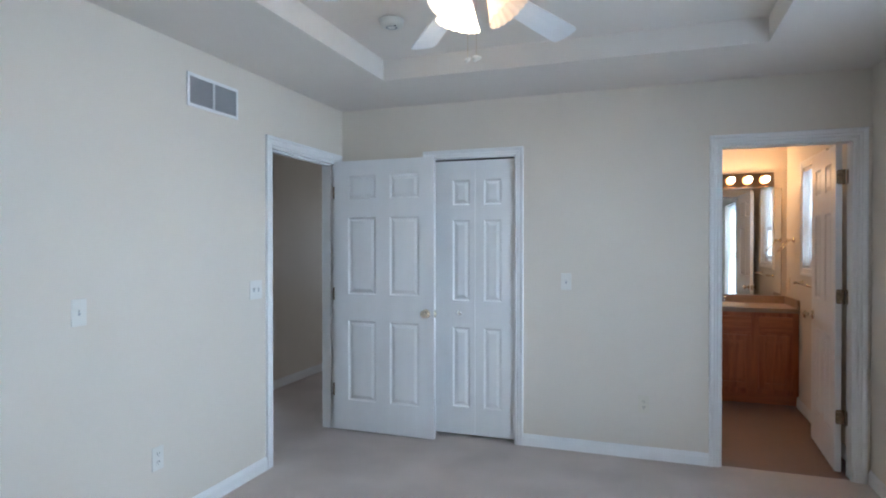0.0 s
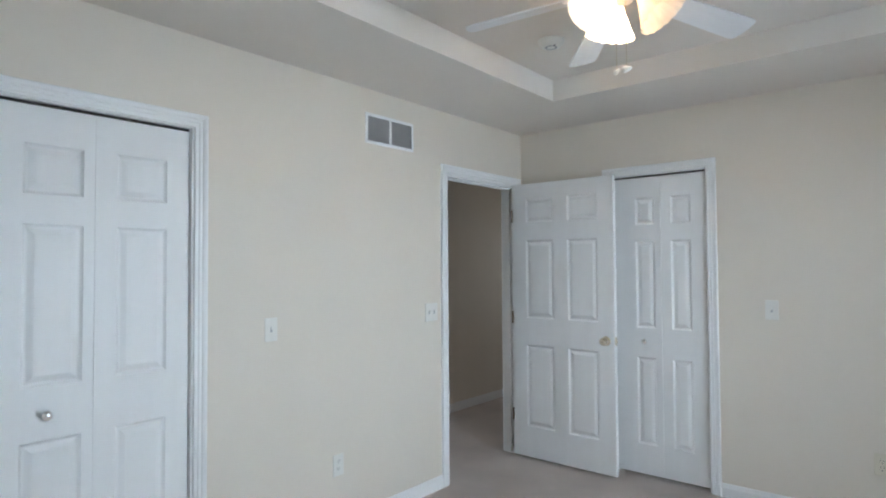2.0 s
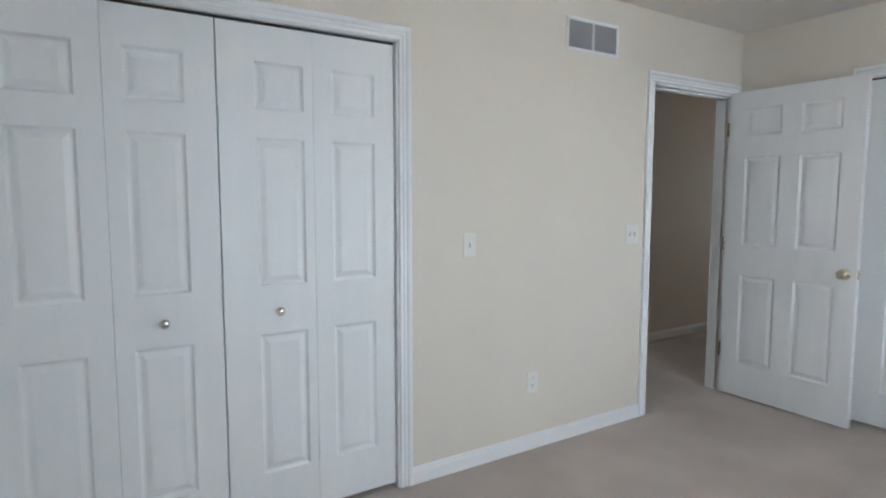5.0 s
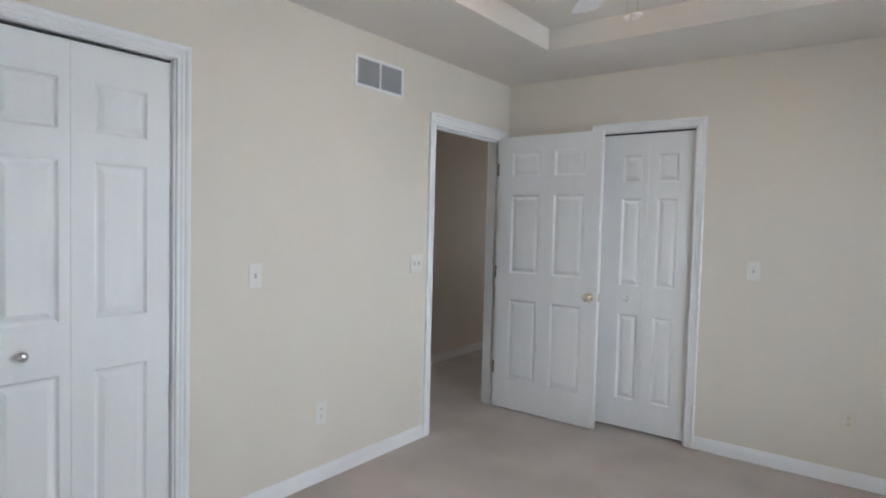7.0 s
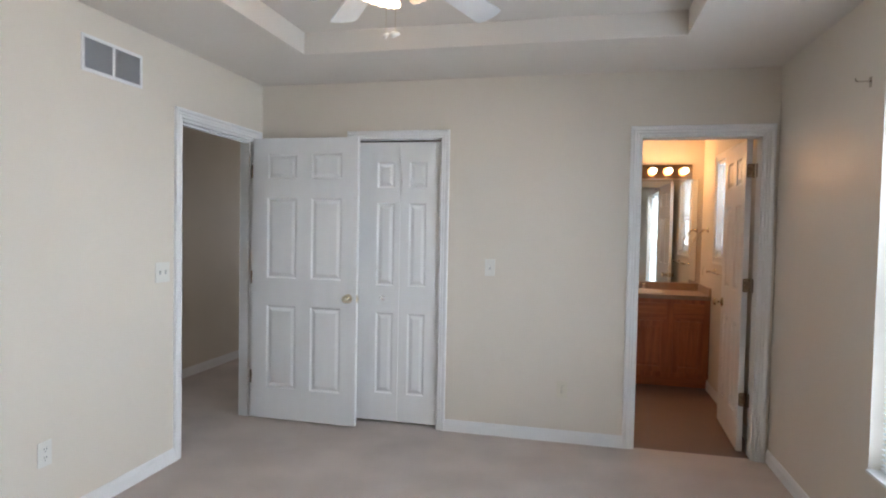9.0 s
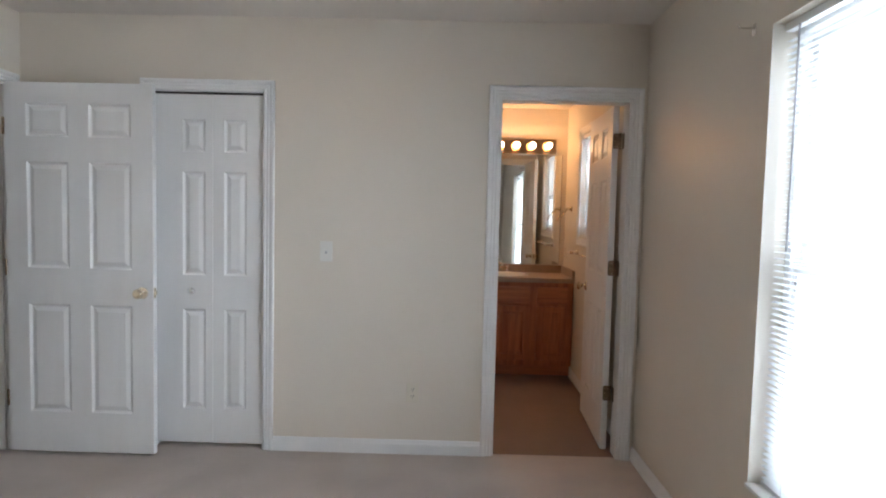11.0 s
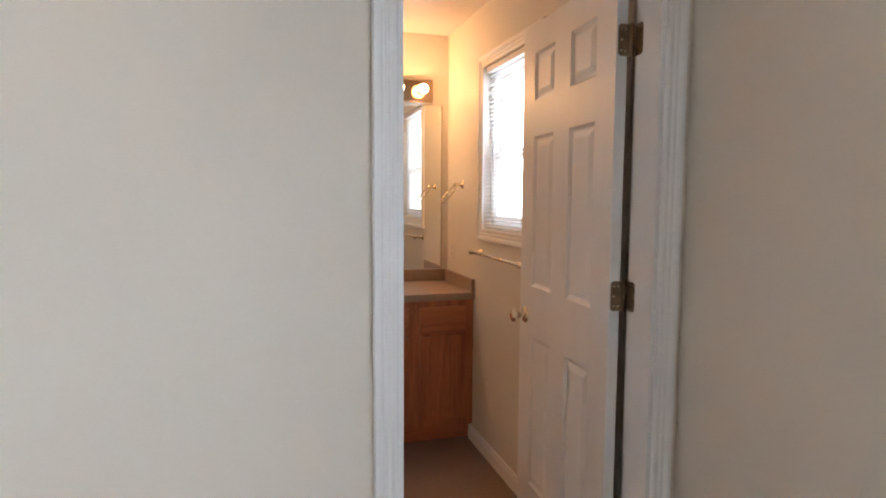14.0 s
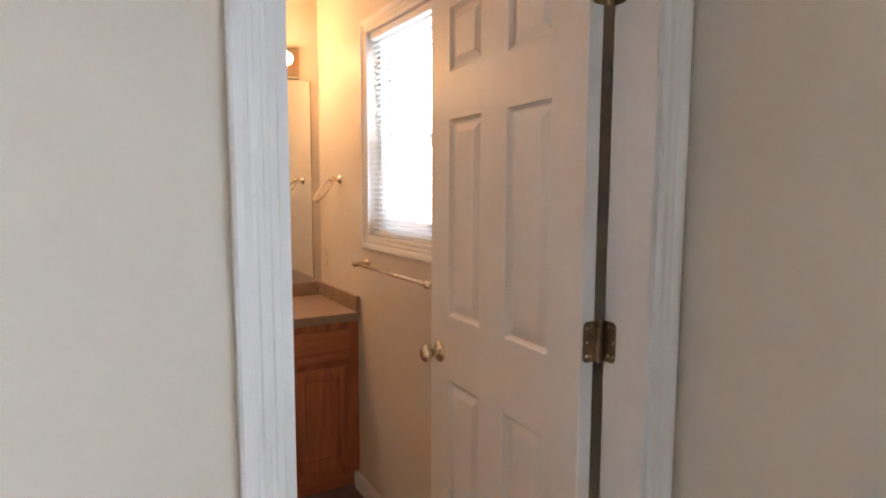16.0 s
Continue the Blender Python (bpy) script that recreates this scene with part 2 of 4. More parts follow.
def wall(name, axis, at, thick, u0, u1, z0, z1, holes, mat, label):
    """A wall across axis ('x' or 'y') from at to at + thick, with holes (u0, u1, z0, z1) through it."""
    bm = bmesh.new()
    us = sorted({u0, u1, *[h[0] for h in holes], *[h[1] for h in holes]})
    zs = sorted({z0, z1, *[h[2] for h in holes], *[h[3] for h in holes]})
    inside = lambda u, z: any(h[0] < u < h[1] and h[2] < z < h[3] for h in holes)
    for a, b in zip(us, us[1:]):
        run = None
        for c, d in list(zip(zs, zs[1:])) + [(None, None)]:
            solid = c is not None and not inside((a + b) / 2, (c + d) / 2)
            if solid:
                run = [run[0], d] if run else [c, d]
            elif run:
                lo, hi = min(at, at + thick), max(at, at + thick)
                if axis == "x":
                    box(bm, lo, hi, a, b, *run)
                else:
                    box(bm, a, b, lo, hi, *run)
                run = None
    bmesh.ops.remove_doubles(bm, verts=bm.verts, dist=1e-5)
    seen = {}
    for f in bm.faces:
        seen.setdefault(tuple(round(v, 4) for v in f.calc_center_median()), []).append(f)
    bmesh.ops.delete(bm, geom=[f for fs in seen.values() if len(fs) > 1 for f in fs], context="FACES")
    ob = part(name, bm, mat)
    return tagged(ob, label, "wall", kind="structure")


CASING = [(0.0, 0.0), (0.0, 0.009), (0.003, 0.0115), (0.011, 0.0115), (0.0140, 0.0090), (0.019, 0.0090), (0.0220, 0.0115), (0.028, 0.0125), (0.0310, 0.0100), (0.036, 0.0105), (0.040, 0.0145), (0.047, 0.0175), (0.056, 0.018), (0.060, 0.0145), (0.060, 0.0)]


def casing(name, axis, face, out, u0, u1, top, label, bottom=0.0, sill=False, right=True):
    """Moulded trim round an opening on a wall face; out is +1 or -1 along the axis."""
    root = thing(name, label, "door trim", kind="structure")
    P = lambda u, z, b: Vector((face + out * b, u, z)) if axis == "x" else Vector((u, face + out * b, z))

    def strip(ends):
        bm = bmesh.new()
        rows = [[bm.verts.new(e(a, b)) for a, b in CASING] for e in ends]
        n = len(CASING)
        for k in range(n):
            bm.faces.new((rows[0][k], rows[0][(k + 1) % n], rows[1][(k + 1) % n], rows[1][k]))
        bm.faces.new(rows[0])
        bm.faces.new(rows[1])
        return bm

    low = (lambda a: bottom - a) if sill else (lambda a: bottom)
    part("casing_leg", strip([lambda a, b: P(u0 - a, low(a), b), lambda a, b: P(u0 - a, top + a, b)]), M_TRIM, root)
    if right:
        part("casing_leg", strip([lambda a, b: P(u1 + a, low(a), b), lambda a, b: P(u1 + a, top + a, b)]), M_TRIM, root)
    part("casing_head", strip([lambda a, b: P(u0 - a, top + a, b), lambda a, b: P(u1 + a, top + a, b)]), M_TRIM, root)
    if sill:
        part("casing_foot", strip([lambda a, b: P(u0 - a, bottom - a, b), lambda a, b: P(u1 + a, bottom - a, b)]), M_TRIM, root)
    return root


def jamb(name, axis, lo, hi, u0, u1, top, stop=None):
    """The lining of a door opening, 15 mm thick, with a stop strip at depth stop."""
    root = thing(name, "white painted wooden door jamb lining the opening", "door jamb", kind="structure")
    B = (lambda a, b, c, d, e, f: boxed(a, b, c, d, e, f)) if axis == "x" else (lambda a, b, c, d, e, f: boxed(c, d, a, b, e, f))
    t = 0.016
    part("jamb_side", B(lo, hi, u0 - t, u0, 0, top + t), M_TRIM, root)
    part("jamb_side", B(lo, hi, u1, u1 + t, 0, top + t), M_TRIM, root)
    part("jamb_head", B(lo, hi, u0, u1, top, top + t), M_TRIM, root)
    if stop:
        a, b = stop
        part("door_stop", B(a, b, u0, u0 + 0.011, 0, top), M_TRIM, root)
        part("door_stop", B(a, b, u1 - 0.011, u1, 0, top), M_TRIM, root)
        part("door_stop", B(a, b, u0 + 0.011, u1 - 0.011, top - 0.011, top), M_TRIM, root)
    return root


BASE = [(0, 0), (0.013, 0), (0.013, 0.055), (0.0115, 0.062), (0.009, 0.066), (0.0075, 0.074), (0.004, 0.082), (0, 0.083)]


def baseboard(axis, face, out, u0, u1):
    bm = bmesh.new()
    ends = [[bm.verts.new((face + out * b, u, z) if axis == "x" else (u, face + out * b, z)) for b, z in BASE] for u in (u0, u1)]
    n = len(BASE)
    for k in range(n):
        bm.faces.new((ends[0][k], ends[0][(k + 1) % n], ends[1][(k + 1) % n], ends[1][k]))
    bm.faces.new(ends[0])
    bm.faces.new(ends[1])
    ob = part("baseboard", bm, M_TRIM)
    return tagged(ob, "white painted baseboard with a rounded top edge", "baseboard", kind="structure")


PANEL_Z = [(0.225, 0.830), (1.030, 1.610), (1.745, 1.925)]
FOLD_Z = [(0.200, 0.788), (0.985, 1.580), (1.690, 1.875)]


def slab(w, h, t, panels):
    """A door slab from x 0 to w, y 0 to t, z 0 to h, with openings in both faces for moulded panels."""
    bm = bmesh.new()
    xs = sorted({0, w, *[p[0] for p in panels], *[p[1] for p in panels]})
    zs = sorted({0, h, *[p[2] for p in panels], *[p[3] for p in panels]})
    hole = lambda x, z: any(p[0] < x < p[1] and p[2] < z < p[3] for p in panels)
    V = {}

    def v(x, y, z):
        if (x, y, z) not in V:
            V[(x, y, z)] = bm.verts.new((x, y, z))
        return V[(x, y, z)]

    for a, b in zip(xs, xs[1:]):
        for c, d in zip(zs, zs[1:]):
            if not hole((a + b) / 2, (c + d) / 2):
                for y in (0, t):
                    bm.faces.new((v(a, y, c), v(b, y, c), v(b, y, d), v(a, y, d)))
    for a, b in zip(xs, xs[1:]):
        for z in (0, h):
            bm.faces.new((v(a, 0, z), v(b, 0, z), v(b, t, z), v(a, t, z)))
    for c, d in zip(zs, zs[1:]):
        for x in (0, w):
            bm.faces.new((v(x, 0, c), v(x, t, c), v(x, t, d), v(x, 0, d)))
    return bm


def panel_mesh(w, h):
    """A moulded raised panel, face towards -y: cove, flat channel, slope up to the field."""
    bm = bmesh.new()
    rings = []
    for inset, depth in ((0, 0), (0.005, 0.005), (0.011, 0.0095), (0.018, 0.0095), (0.036, 0.003), (0.040, 0.002)):
        rings.append([bm.verts.new(p) for p in ((inset, depth, inset), (w - inset, depth, inset), (w - inset, depth, h - inset), (inset, depth, h - inset))])
    for a, b in zip(rings, rings[1:]):
        for k in range(4):
            bm.faces.new((a[k], a[(k + 1) % 4], b[(k + 1) % 4], b[k]))
    bm.faces.new(rings[-1])
    return mesh_of("panel", bm, M_DOOR)


def leaf_of(parent, w, h, t, cols, name="leaf", at=None, rows=PANEL_Z):
    panels = [(a, b, c, d) for a, b in cols for c, d in rows]
    leaf = part(name, slab(w, h, t, panels), M_DOOR, parent, at=at)
    made = {}
    for a, b, c, d in panels:
        key = (round(b - a, 4), round(d - c, 4))
        if key not in made:
            made[key] = panel_mesh(b - a, d - c)
        part("panel", made[key], None, leaf, at=pose(a, 0, c))
        part("panel", made[key], None, leaf, at=pose(b, t, c, 0, 0, 180))
    return leaf


def knob(parent, mat, at, name="door_knob"):
    """A round knob on a rose, pointing along +z of its pose."""
    k = part(name, lathe([(0, 0), (0.032, 0), (0.033, 0.003), (0.029, 0.008), (0.014, 0.011), (0.0115, 0.016), (0.0115, 0.030), (0.019, 0.036), (0.0265, 0.044), (0.0275, 0.052), (0.023, 0.060), (0.012, 0.064), (0, 0.065)], 24), mat, parent, at=at, smooth=True)
    return k


def small_knob(parent, mat, at):
    return part("pull_knob", lathe([(0, 0), (0.011, 0), (0.009, 0.004), (0.0075, 0.012), (0.015, 0.018), (0.0195, 0.024), (0.0185, 0.030), (0.010, 0.035), (0, 0.0355)], 20), mat, parent, at=at, smooth=True)


# ---- structure: bedroom ----
EY0, EY1 = 3.453, 4.295       # entry door opening, left wall
CY0, CY1 = 0.183, 1.711       # wide closet opening, left wall
FX0, FX1 = -2.010, -1.371      # narrow closet opening, far wall
DX0, DX1 = -0.049, 0.690      # bathroom door opening, far wall
TOP = 2.055
NT = 0.112                     # thickness of the wall to the bathroom

floor = tagged(part("floor", boxed(XL, XR, YB, YF + 0.03, -0.10, 0.0), M_CARPET), "beige cut-pile bedroom carpet, slightly worn", "floor", kind="structure")
tagged(part("floor_hall", boxed(-3.95, XL, 2.6, 7.6, -0.10, 0.0), M_CARPET), "beige hallway carpet", "floor", kind="structure")
tagged(part("floor_bath", boxed(-1.30, XB, YF + 0.03, YM, -0.10, -0.002), M_VINYL), "brown bathroom floor", "floor", kind="structure")

wall("wall_west", "x", XL, -0.12, YB - 0.12, YF + 0.12, 0, 2.75, [(EY0, EY1, -1, TOP), (CY0, CY1, -1, TOP)], M_WALL, "cream painted bedroom wall with closet and entry door")
wall("wall_north", "y", YF, NT, XL, XR, 0, 2.75, [(FX0, FX1, -1, TOP), (DX0, DX1, -1, TOP)], M_WALL, "cream painted bedroom wall with closet and bathroom door")
wall("wall_east", "x", XR, 0.16, YB - 0.12, 4.64, 0, 2.75, [(WY0, WY1, WZ0, WZ1)], M_WALL, "cream painted outside wall with the bedroom window")
wall("wall_south", "y", YB, -0.12, XL, XR, 0, 2.75, [], M_WALL, "plain cream painted wall behind the room")

# ceiling with a shallow raised tray
TX0, TX1, TY0, TY1, TZ = -2.072, 0.106, 0.55, 3.68, 2.595
bm = bmesh.new()
box(bm, XL, TX0, YB, YF, H, H + 0.10)
box(bm, TX1, XR, YB, YF, H, H + 0.10)
box(bm, TX0, TX1, YB, TY0, H, H + 0.10)
box(bm, TX0, TX1, TY1, YF, H, H + 0.10)
box(bm, TX0 - 0.10, TX0, TY0 - 0.1, TY1 + 0.1, H + 0.10, TZ)
box(bm, TX1, TX1 + 0.10, TY0 - 0.1, TY1 + 0.1, H + 0.10, TZ)
box(bm, TX0, TX1, TY0 - 0.10, TY0, H + 0.10, TZ)
box(bm, TX0, TX1, TY1, TY1 + 0.10, H + 0.10, TZ)
box(bm, TX0 - 0.1, TX1 + 0.1, TY0 - 0.1, TY1 + 0.1, TZ, TZ + 0.10)
tagged(part("ceiling", bm, M_CEIL), "off-white painted tray ceiling with a raised middle", "ceiling", kind="structure")
# out-of-view slab, added to block the sky above the rooms
tagged(part("roof", boxed(-4.3, 0.93, -1.3, 8.0, 2.80, 2.95), M_DARK), "unseen dark slab over the house that keeps sky light out", "roof", kind="structure")

# closets behind the folding doors
wall("wall_closet_back", "x", XL - 0.75, -0.10, 0.0, 2.1, 0, 2.5, [], M_WALL, "closet back wall")
wall("wall_closet_side", "y", 0.0, -0.10, XL - 0.85, XL - 0.12, 0, 2.5, [], M_WALL, "closet side wall")
wall("wall_closet_side", "y", 2.1, 0.10, XL - 0.85, XL - 0.12, 0, 2.5, [], M_WALL, "closet side wall")
tagged(part("ceiling_closet", boxed(XL - 0.75, XL - 0.12, 0.0, 2.1, 2.5, 2.6), M_CEIL), "closet ceiling", "ceiling", kind="structure")
tagged(part("floor_closet", boxed(XL - 0.75, XL, 0.0, 2.1, -0.1, -0.001), M_CARPET), "closet carpet", "floor", kind="structure")
wall("wall_closet_back", "y", YF + 0.75, 0.10, -2.3, -1.31, 0, 2.5, [], M_WALL, "narrow closet back wall")
wall("wall_closet_side", "x", -2.3, -0.10, YF + NT, YF + 0.85, 0, 2.5, [], M_WALL, "narrow closet side wall")
tagged(part("ceiling_closet", boxed(-2.3, -1.31, YF + NT, YF + 0.75, 2.5, 2.6), M_CEIL), "narrow closet ceiling", "ceiling", kind="structure")
tagged(part("floor_closet", boxed(-2.3, -1.31, YF + 0.03, YF + 0.75, -0.1, -0.001), M_CARPET), "narrow closet carpet", "floor", kind="structure")

# hall behind the entry door
wall("wall_hall_west", "x", -3.95, -0.12, 2.5, 7.7, 0, 2.75, [], M_WALL, "cream painted hallway wall in shade")
wall("wall_hall_south", "y", 2.6, -0.12, -3.95, XL - 0.12, 0, 2.75, [], M_WALL, "cream painted hallway end wall")
# the hole here is added to let the hall's fill light in
wall("wall_hall_north", "y", 7.6, 0.12, -3.95, XL, 0, 2.75, [(-3.70, -3.0, 0.75, 2.05)], M_WALL, "cream painted hallway end wall")
wall("wall_hall_east", "x", XL, -0.12, YF + 0.12, 7.6, 0, 2.75, [], M_WALL, "cream painted hallway wall")
tagged(part("ceiling_hall", boxed(-3.95, XL - 0.12, 2.6, 7.6, H, H + 0.1), M_CEIL), "hallway ceiling in shade", "ceiling", kind="structure")
baseboard("x", -3.95, 1, 2.6, 7.6)

# bathroom shell
wall("wall_bath_east", "x", XB, 0.20, 4.64, YM + 0.12, 0, 2.75, [(BY0, BY1, BZ0, BZ1)], M_BATHWALL, "cream painted bathroom outside wall with a small window")
wall("wall_bath_north", "y", YM, 0.12, -1.30, XB, 0, 2.75, [], M_BATHWALL, "cream painted bathroom wall behind the vanity")
wall("wall_bath_west", "x", -1.30, -0.1, YF + NT, YM + 0.12, 0, 2.75, [], M_BATHWALL, "cream painted bathroom wall")
tagged(part("ceiling_bath", boxed(-1.30, XB, YF + NT, YM, 2.385, 2.50), M_CEIL), "bathroom ceiling", "ceiling", kind="structure")
tagged(part("ground", boxed(-400, 400, -400, 400, -3.4, -3.2), M_GRASS), "lawn outside the house, a storey below", "ground", kind="structure")
# added glowing sheet: whitens the window views and adds light indoors
tagged(part("backdrop", boxed(XR + 2.4, XR + 2.5, -7, 13, -3.2, 8.0), M_BACKDROP), "glowing backdrop sheet standing in for the bright sky outside the windows", "backdrop", kind="structure")

# trim
casing("casing_1", "x", XL, 1, EY0, EY1, TOP, "white moulded casing round the entry door")
casing("casing_2", "x", XL, 1, CY0, CY1, TOP, "white moulded casing round the wide closet")
casing("casing_3", "y", YF, -1, FX0, FX1, TOP, "white moulded casing round the narrow closet")
casing("casing_4", "y", YF, -1, DX0, DX1, TOP, "white moulded casing round the bathroom door")
casing("casing_5", "y", YF + NT, 1, DX0, DX1, TOP, "white moulded casing on the bathroom side")
jamb("jamb_1", "x", XL - 0.12, XL, EY0 + 0.016, EY1 - 0.016, TOP - 0.016, (XL - 0.075, XL - 0.040))
jamb("jamb_2", "x", XL - 0.12, XL, CY0 + 0.008, CY1 - 0.008, TOP - 0.004)
jamb("jamb_3", "y", YF, YF + NT, FX0 + 0.008, FX1 - 0.008, TOP - 0.004)
jamb("jamb_4", "y", YF, YF + NT, DX0 + 0.016, DX1 - 0.016, TOP - 0.016)
cw = 0.060
baseboard("x", XL, 1, CY1 + cw, EY0 - cw)
baseboard("x", XL, 1, YB, CY0 - cw)
baseboard("y", YF, -1, XL, FX0 - cw)
baseboard("y", YF, -1, FX1 + cw, DX0 - cw)
baseboard("x", XR, -1, YB, YF)
baseboard("y", YB, 1, XL, XR)
baseboard("x", XB, -1, 4.65, 6.11)


# ---- doors ----
def hinge_leaf(u0, u1, z, t, r=0.011):
    """A thin plate from u0 to u1 and -z to z with rounded outer corners, t thick along y from 0."""
    bm = bmesh.new()
    side = 1 if u1 > u0 else -1
    outline = [(u0, -z), (u1 - side * r, -z)]
    outline += [(u1 - side * r + side * r * math.sin(a), -z + r - r * math.cos(a)) for a in (0.4, 0.8, 1.2)]
    outline += [(u1, -z + r), (u1, z - r)]
    outline += [(u1 - side * r + side * r * math.cos(a), z - r + r * math.sin(a)) for a in (0.4, 0.8, 1.2)]
    outline += [(u1 - side * r, z), (u0, z)]
    lo, hi = [[bm.verts.new((u, y, v)) for u, v in outline] for y in (0, t)]
    bm.faces.new(lo)
    bm.faces.new(hi)
    for k in range(len(outline)):
        m = (k + 1) % len(outline)
        bm.faces.new((lo[k], lo[m], hi[m], hi[k]))
    return bm


def hinge(parent, at, mat=M_ANTIQUE):
    """A butt hinge: knuckle along z, one leaf on the door's edge and one on the jamb."""
    h = part("hinge", lathe([(0, -0.047), (0.004, -0.047), (0.0062, -0.044), (0.0062, -0.017), (0.0055, -0.0165), (0.0055, -0.0155), (0.0062, -0.015), (0.0062, 0.015), (0.0055, 0.0155), (0.0055, 0.0165), (0.0062, 0.017), (0.0062, 0.044), (0.004, 0.047), (0, 0.047)], 14), mat, parent, at=at)
    part("hinge_plate", hinge_leaf(0.0, -0.040, 0.0445, 0.0022), mat, h, at=pose(0, 0.0030, 0))
    part("hinge_plate", hinge_leaf(0.0, 0.036, 0.0445, 0.0022), mat, h, at=pose(0.0128, -0.001, 0, 0, 0, -90))
    for u in (0.016, 0.030):
        for z in (-0.030, 0, 0.030):
            if u > 0.02 or z:
                screw = lathe([(0, 0.0), (0.0038, 0.0), (0.0030, 0.0012), (0, 0.0012)], 8)
                part("screw", mesh_of("screw", screw, M_BRASS), None, h, at=pose(-u, 0.0031, z, 90, 0, 0))
                screw = lathe([(0, 0.0), (0.0038, 0.0), (0.0030, 0.0012), (0, 0.0012)], 8)
                part("screw", mesh_of("screw", screw, M_BRASS), None, h, at=pose(0.0107, -0.002 - u, z, 0, -90, 0))
    return h


# entry door, folded back almost flat against the far wall
ang = -0.6
door = thing("door_1", "white six-panel door standing open against the closet", "door", pose(-2.744, 4.238, 0.016, 0, 0, ang), kind="structure")
cols = [(0.118, 0.349), (0.464, 0.695)]
leaf = leaf_of(door, 0.813, 2.037, 0.035, cols)
knob(door, M_BRASS, pose(0.813 - 0.060, 0, 0.905, 90, 0, 0))
knob(door, M_BRASS, pose(0.813 - 0.060, 0.035, 0.905, -90, 0, 0))
part("latch_plate", boxed(0.812, 0.8145, 0.006, 0.029, 0.876, 0.934, bevel=0.0008), M_BRASS, door)
part("latch_bolt", boxed(0.814, 0.824, 0.010, 0.025, 0.894, 0.916, bevel=0.002), M_BRASS, door)
for z in (0.30, 1.03, 1.80):
    part("hinge", lathe([(0, -0.046), (0.006, -0.046), (0.0065, -0.04), (0.0065, 0.04), (0.006, 0.046), (0, 0.046)], 12), M_ANTIQUE, door, at=pose(-0.006, 0.0, z))

# bathroom door, open against the bathroom's outer wall
door = thing("door_2", "white six-panel bathroom door standing wide open", "door", pose(0.652, 4.503, 0.012, 0, 0, 87.2), kind="structure")
cols = [(0.115, 0.290), (0.415, 0.590)]
leaf = leaf_of(door, 0.705, 2.030, 0.035, cols)
leaf.matrix_basis = pose(0, 0, 0)
knob(door, M_BRASS, pose(0.705 - 0.062, 0.035, 0.905, -90, 0, 0))
knob(door, M_BRASS, pose(0.705 - 0.062, 0, 0.905, 90, 0, 0)).scale = (1, 1, 0.55)
part("latch_plate", boxed(0.704, 0.7065, 0.006, 0.029, 0.876, 0.934, bevel=0.0008), M_BRASS, door)
for z in (0.352, 1.098, 1.838):
    hinge(door, door.matrix_basis.inverted() @ pose(0.661, 4.4975, z))


def bifold(name, label, at, leaves, h, pulls):
    """Folding closet doors: leaves (x0, x1, panel x0, panel x1) side by side along x, fronts at y 0 facing -y."""
    root = thing(name, label, "closet door", at, kind="structure")
    for k, (x0, x1, a, b) in enumerate(leaves):
        w = x1 - x0 - (0.003 if k == 0 else 0.0) - (0.005 if k == 1 and len(leaves) == 4 else 0.003 if k == len(leaves) - 1 else 0.0014)
        leaf_of(root, w, h, 0.030, [(a - x0, b - x0)], at=pose(x0 + (0.003 if k == 0 else 0.0), 0, 0.022), rows=FOLD_Z)
    for x, z in pulls:
        small_knob(root, M_CHROME, pose(x, 0, z, 90, 0, 0))
    # track coloured near black for the shaded gap above the leaves
    part("shaded_gap_track", boxed(leaves[0][0], leaves[-1][1], 0.004, 0.026, h + 0.0265, h + 0.0350), M_DARK, root)
    return root


# wide closet: local x runs along +y of the room, front faces +x
L = (CY1 - CY0 - 0.016) / 4
e = [CY0 + 0.008 + L * k for k in range(5)]
bifold("door_3", "white folding closet doors, closed, with small knobs", Matrix.Translation((XL - 0.022, 0, 0)) @ pose(0, 0, 0, 0, 0, 90),
       [(e[0], e[1], e[0] + 0.090, e[0] + 0.290), (e[1], e[2], e[1] + 0.062, e[1] + 0.262), (e[2], e[3], e[2] + 0.138, e[2] + 0.338), (e[3], e[4], e[3] + 0.080, e[3] + 0.280)], 2.015,
       [(0.731, 0.901), (1.163, 0.902)])
e = [FX0 + 0.008, -1.672, FX1 - 0.008]
bifold("door_4", "narrow white folding closet door, closed, half hidden", pose(0, YF + 0.022, 0),
       [(e[0], e[1], -1.849, -1.718), (e[1], e[2], -1.607, -1.478)], 2.015, [(-1.787, 0.919)])


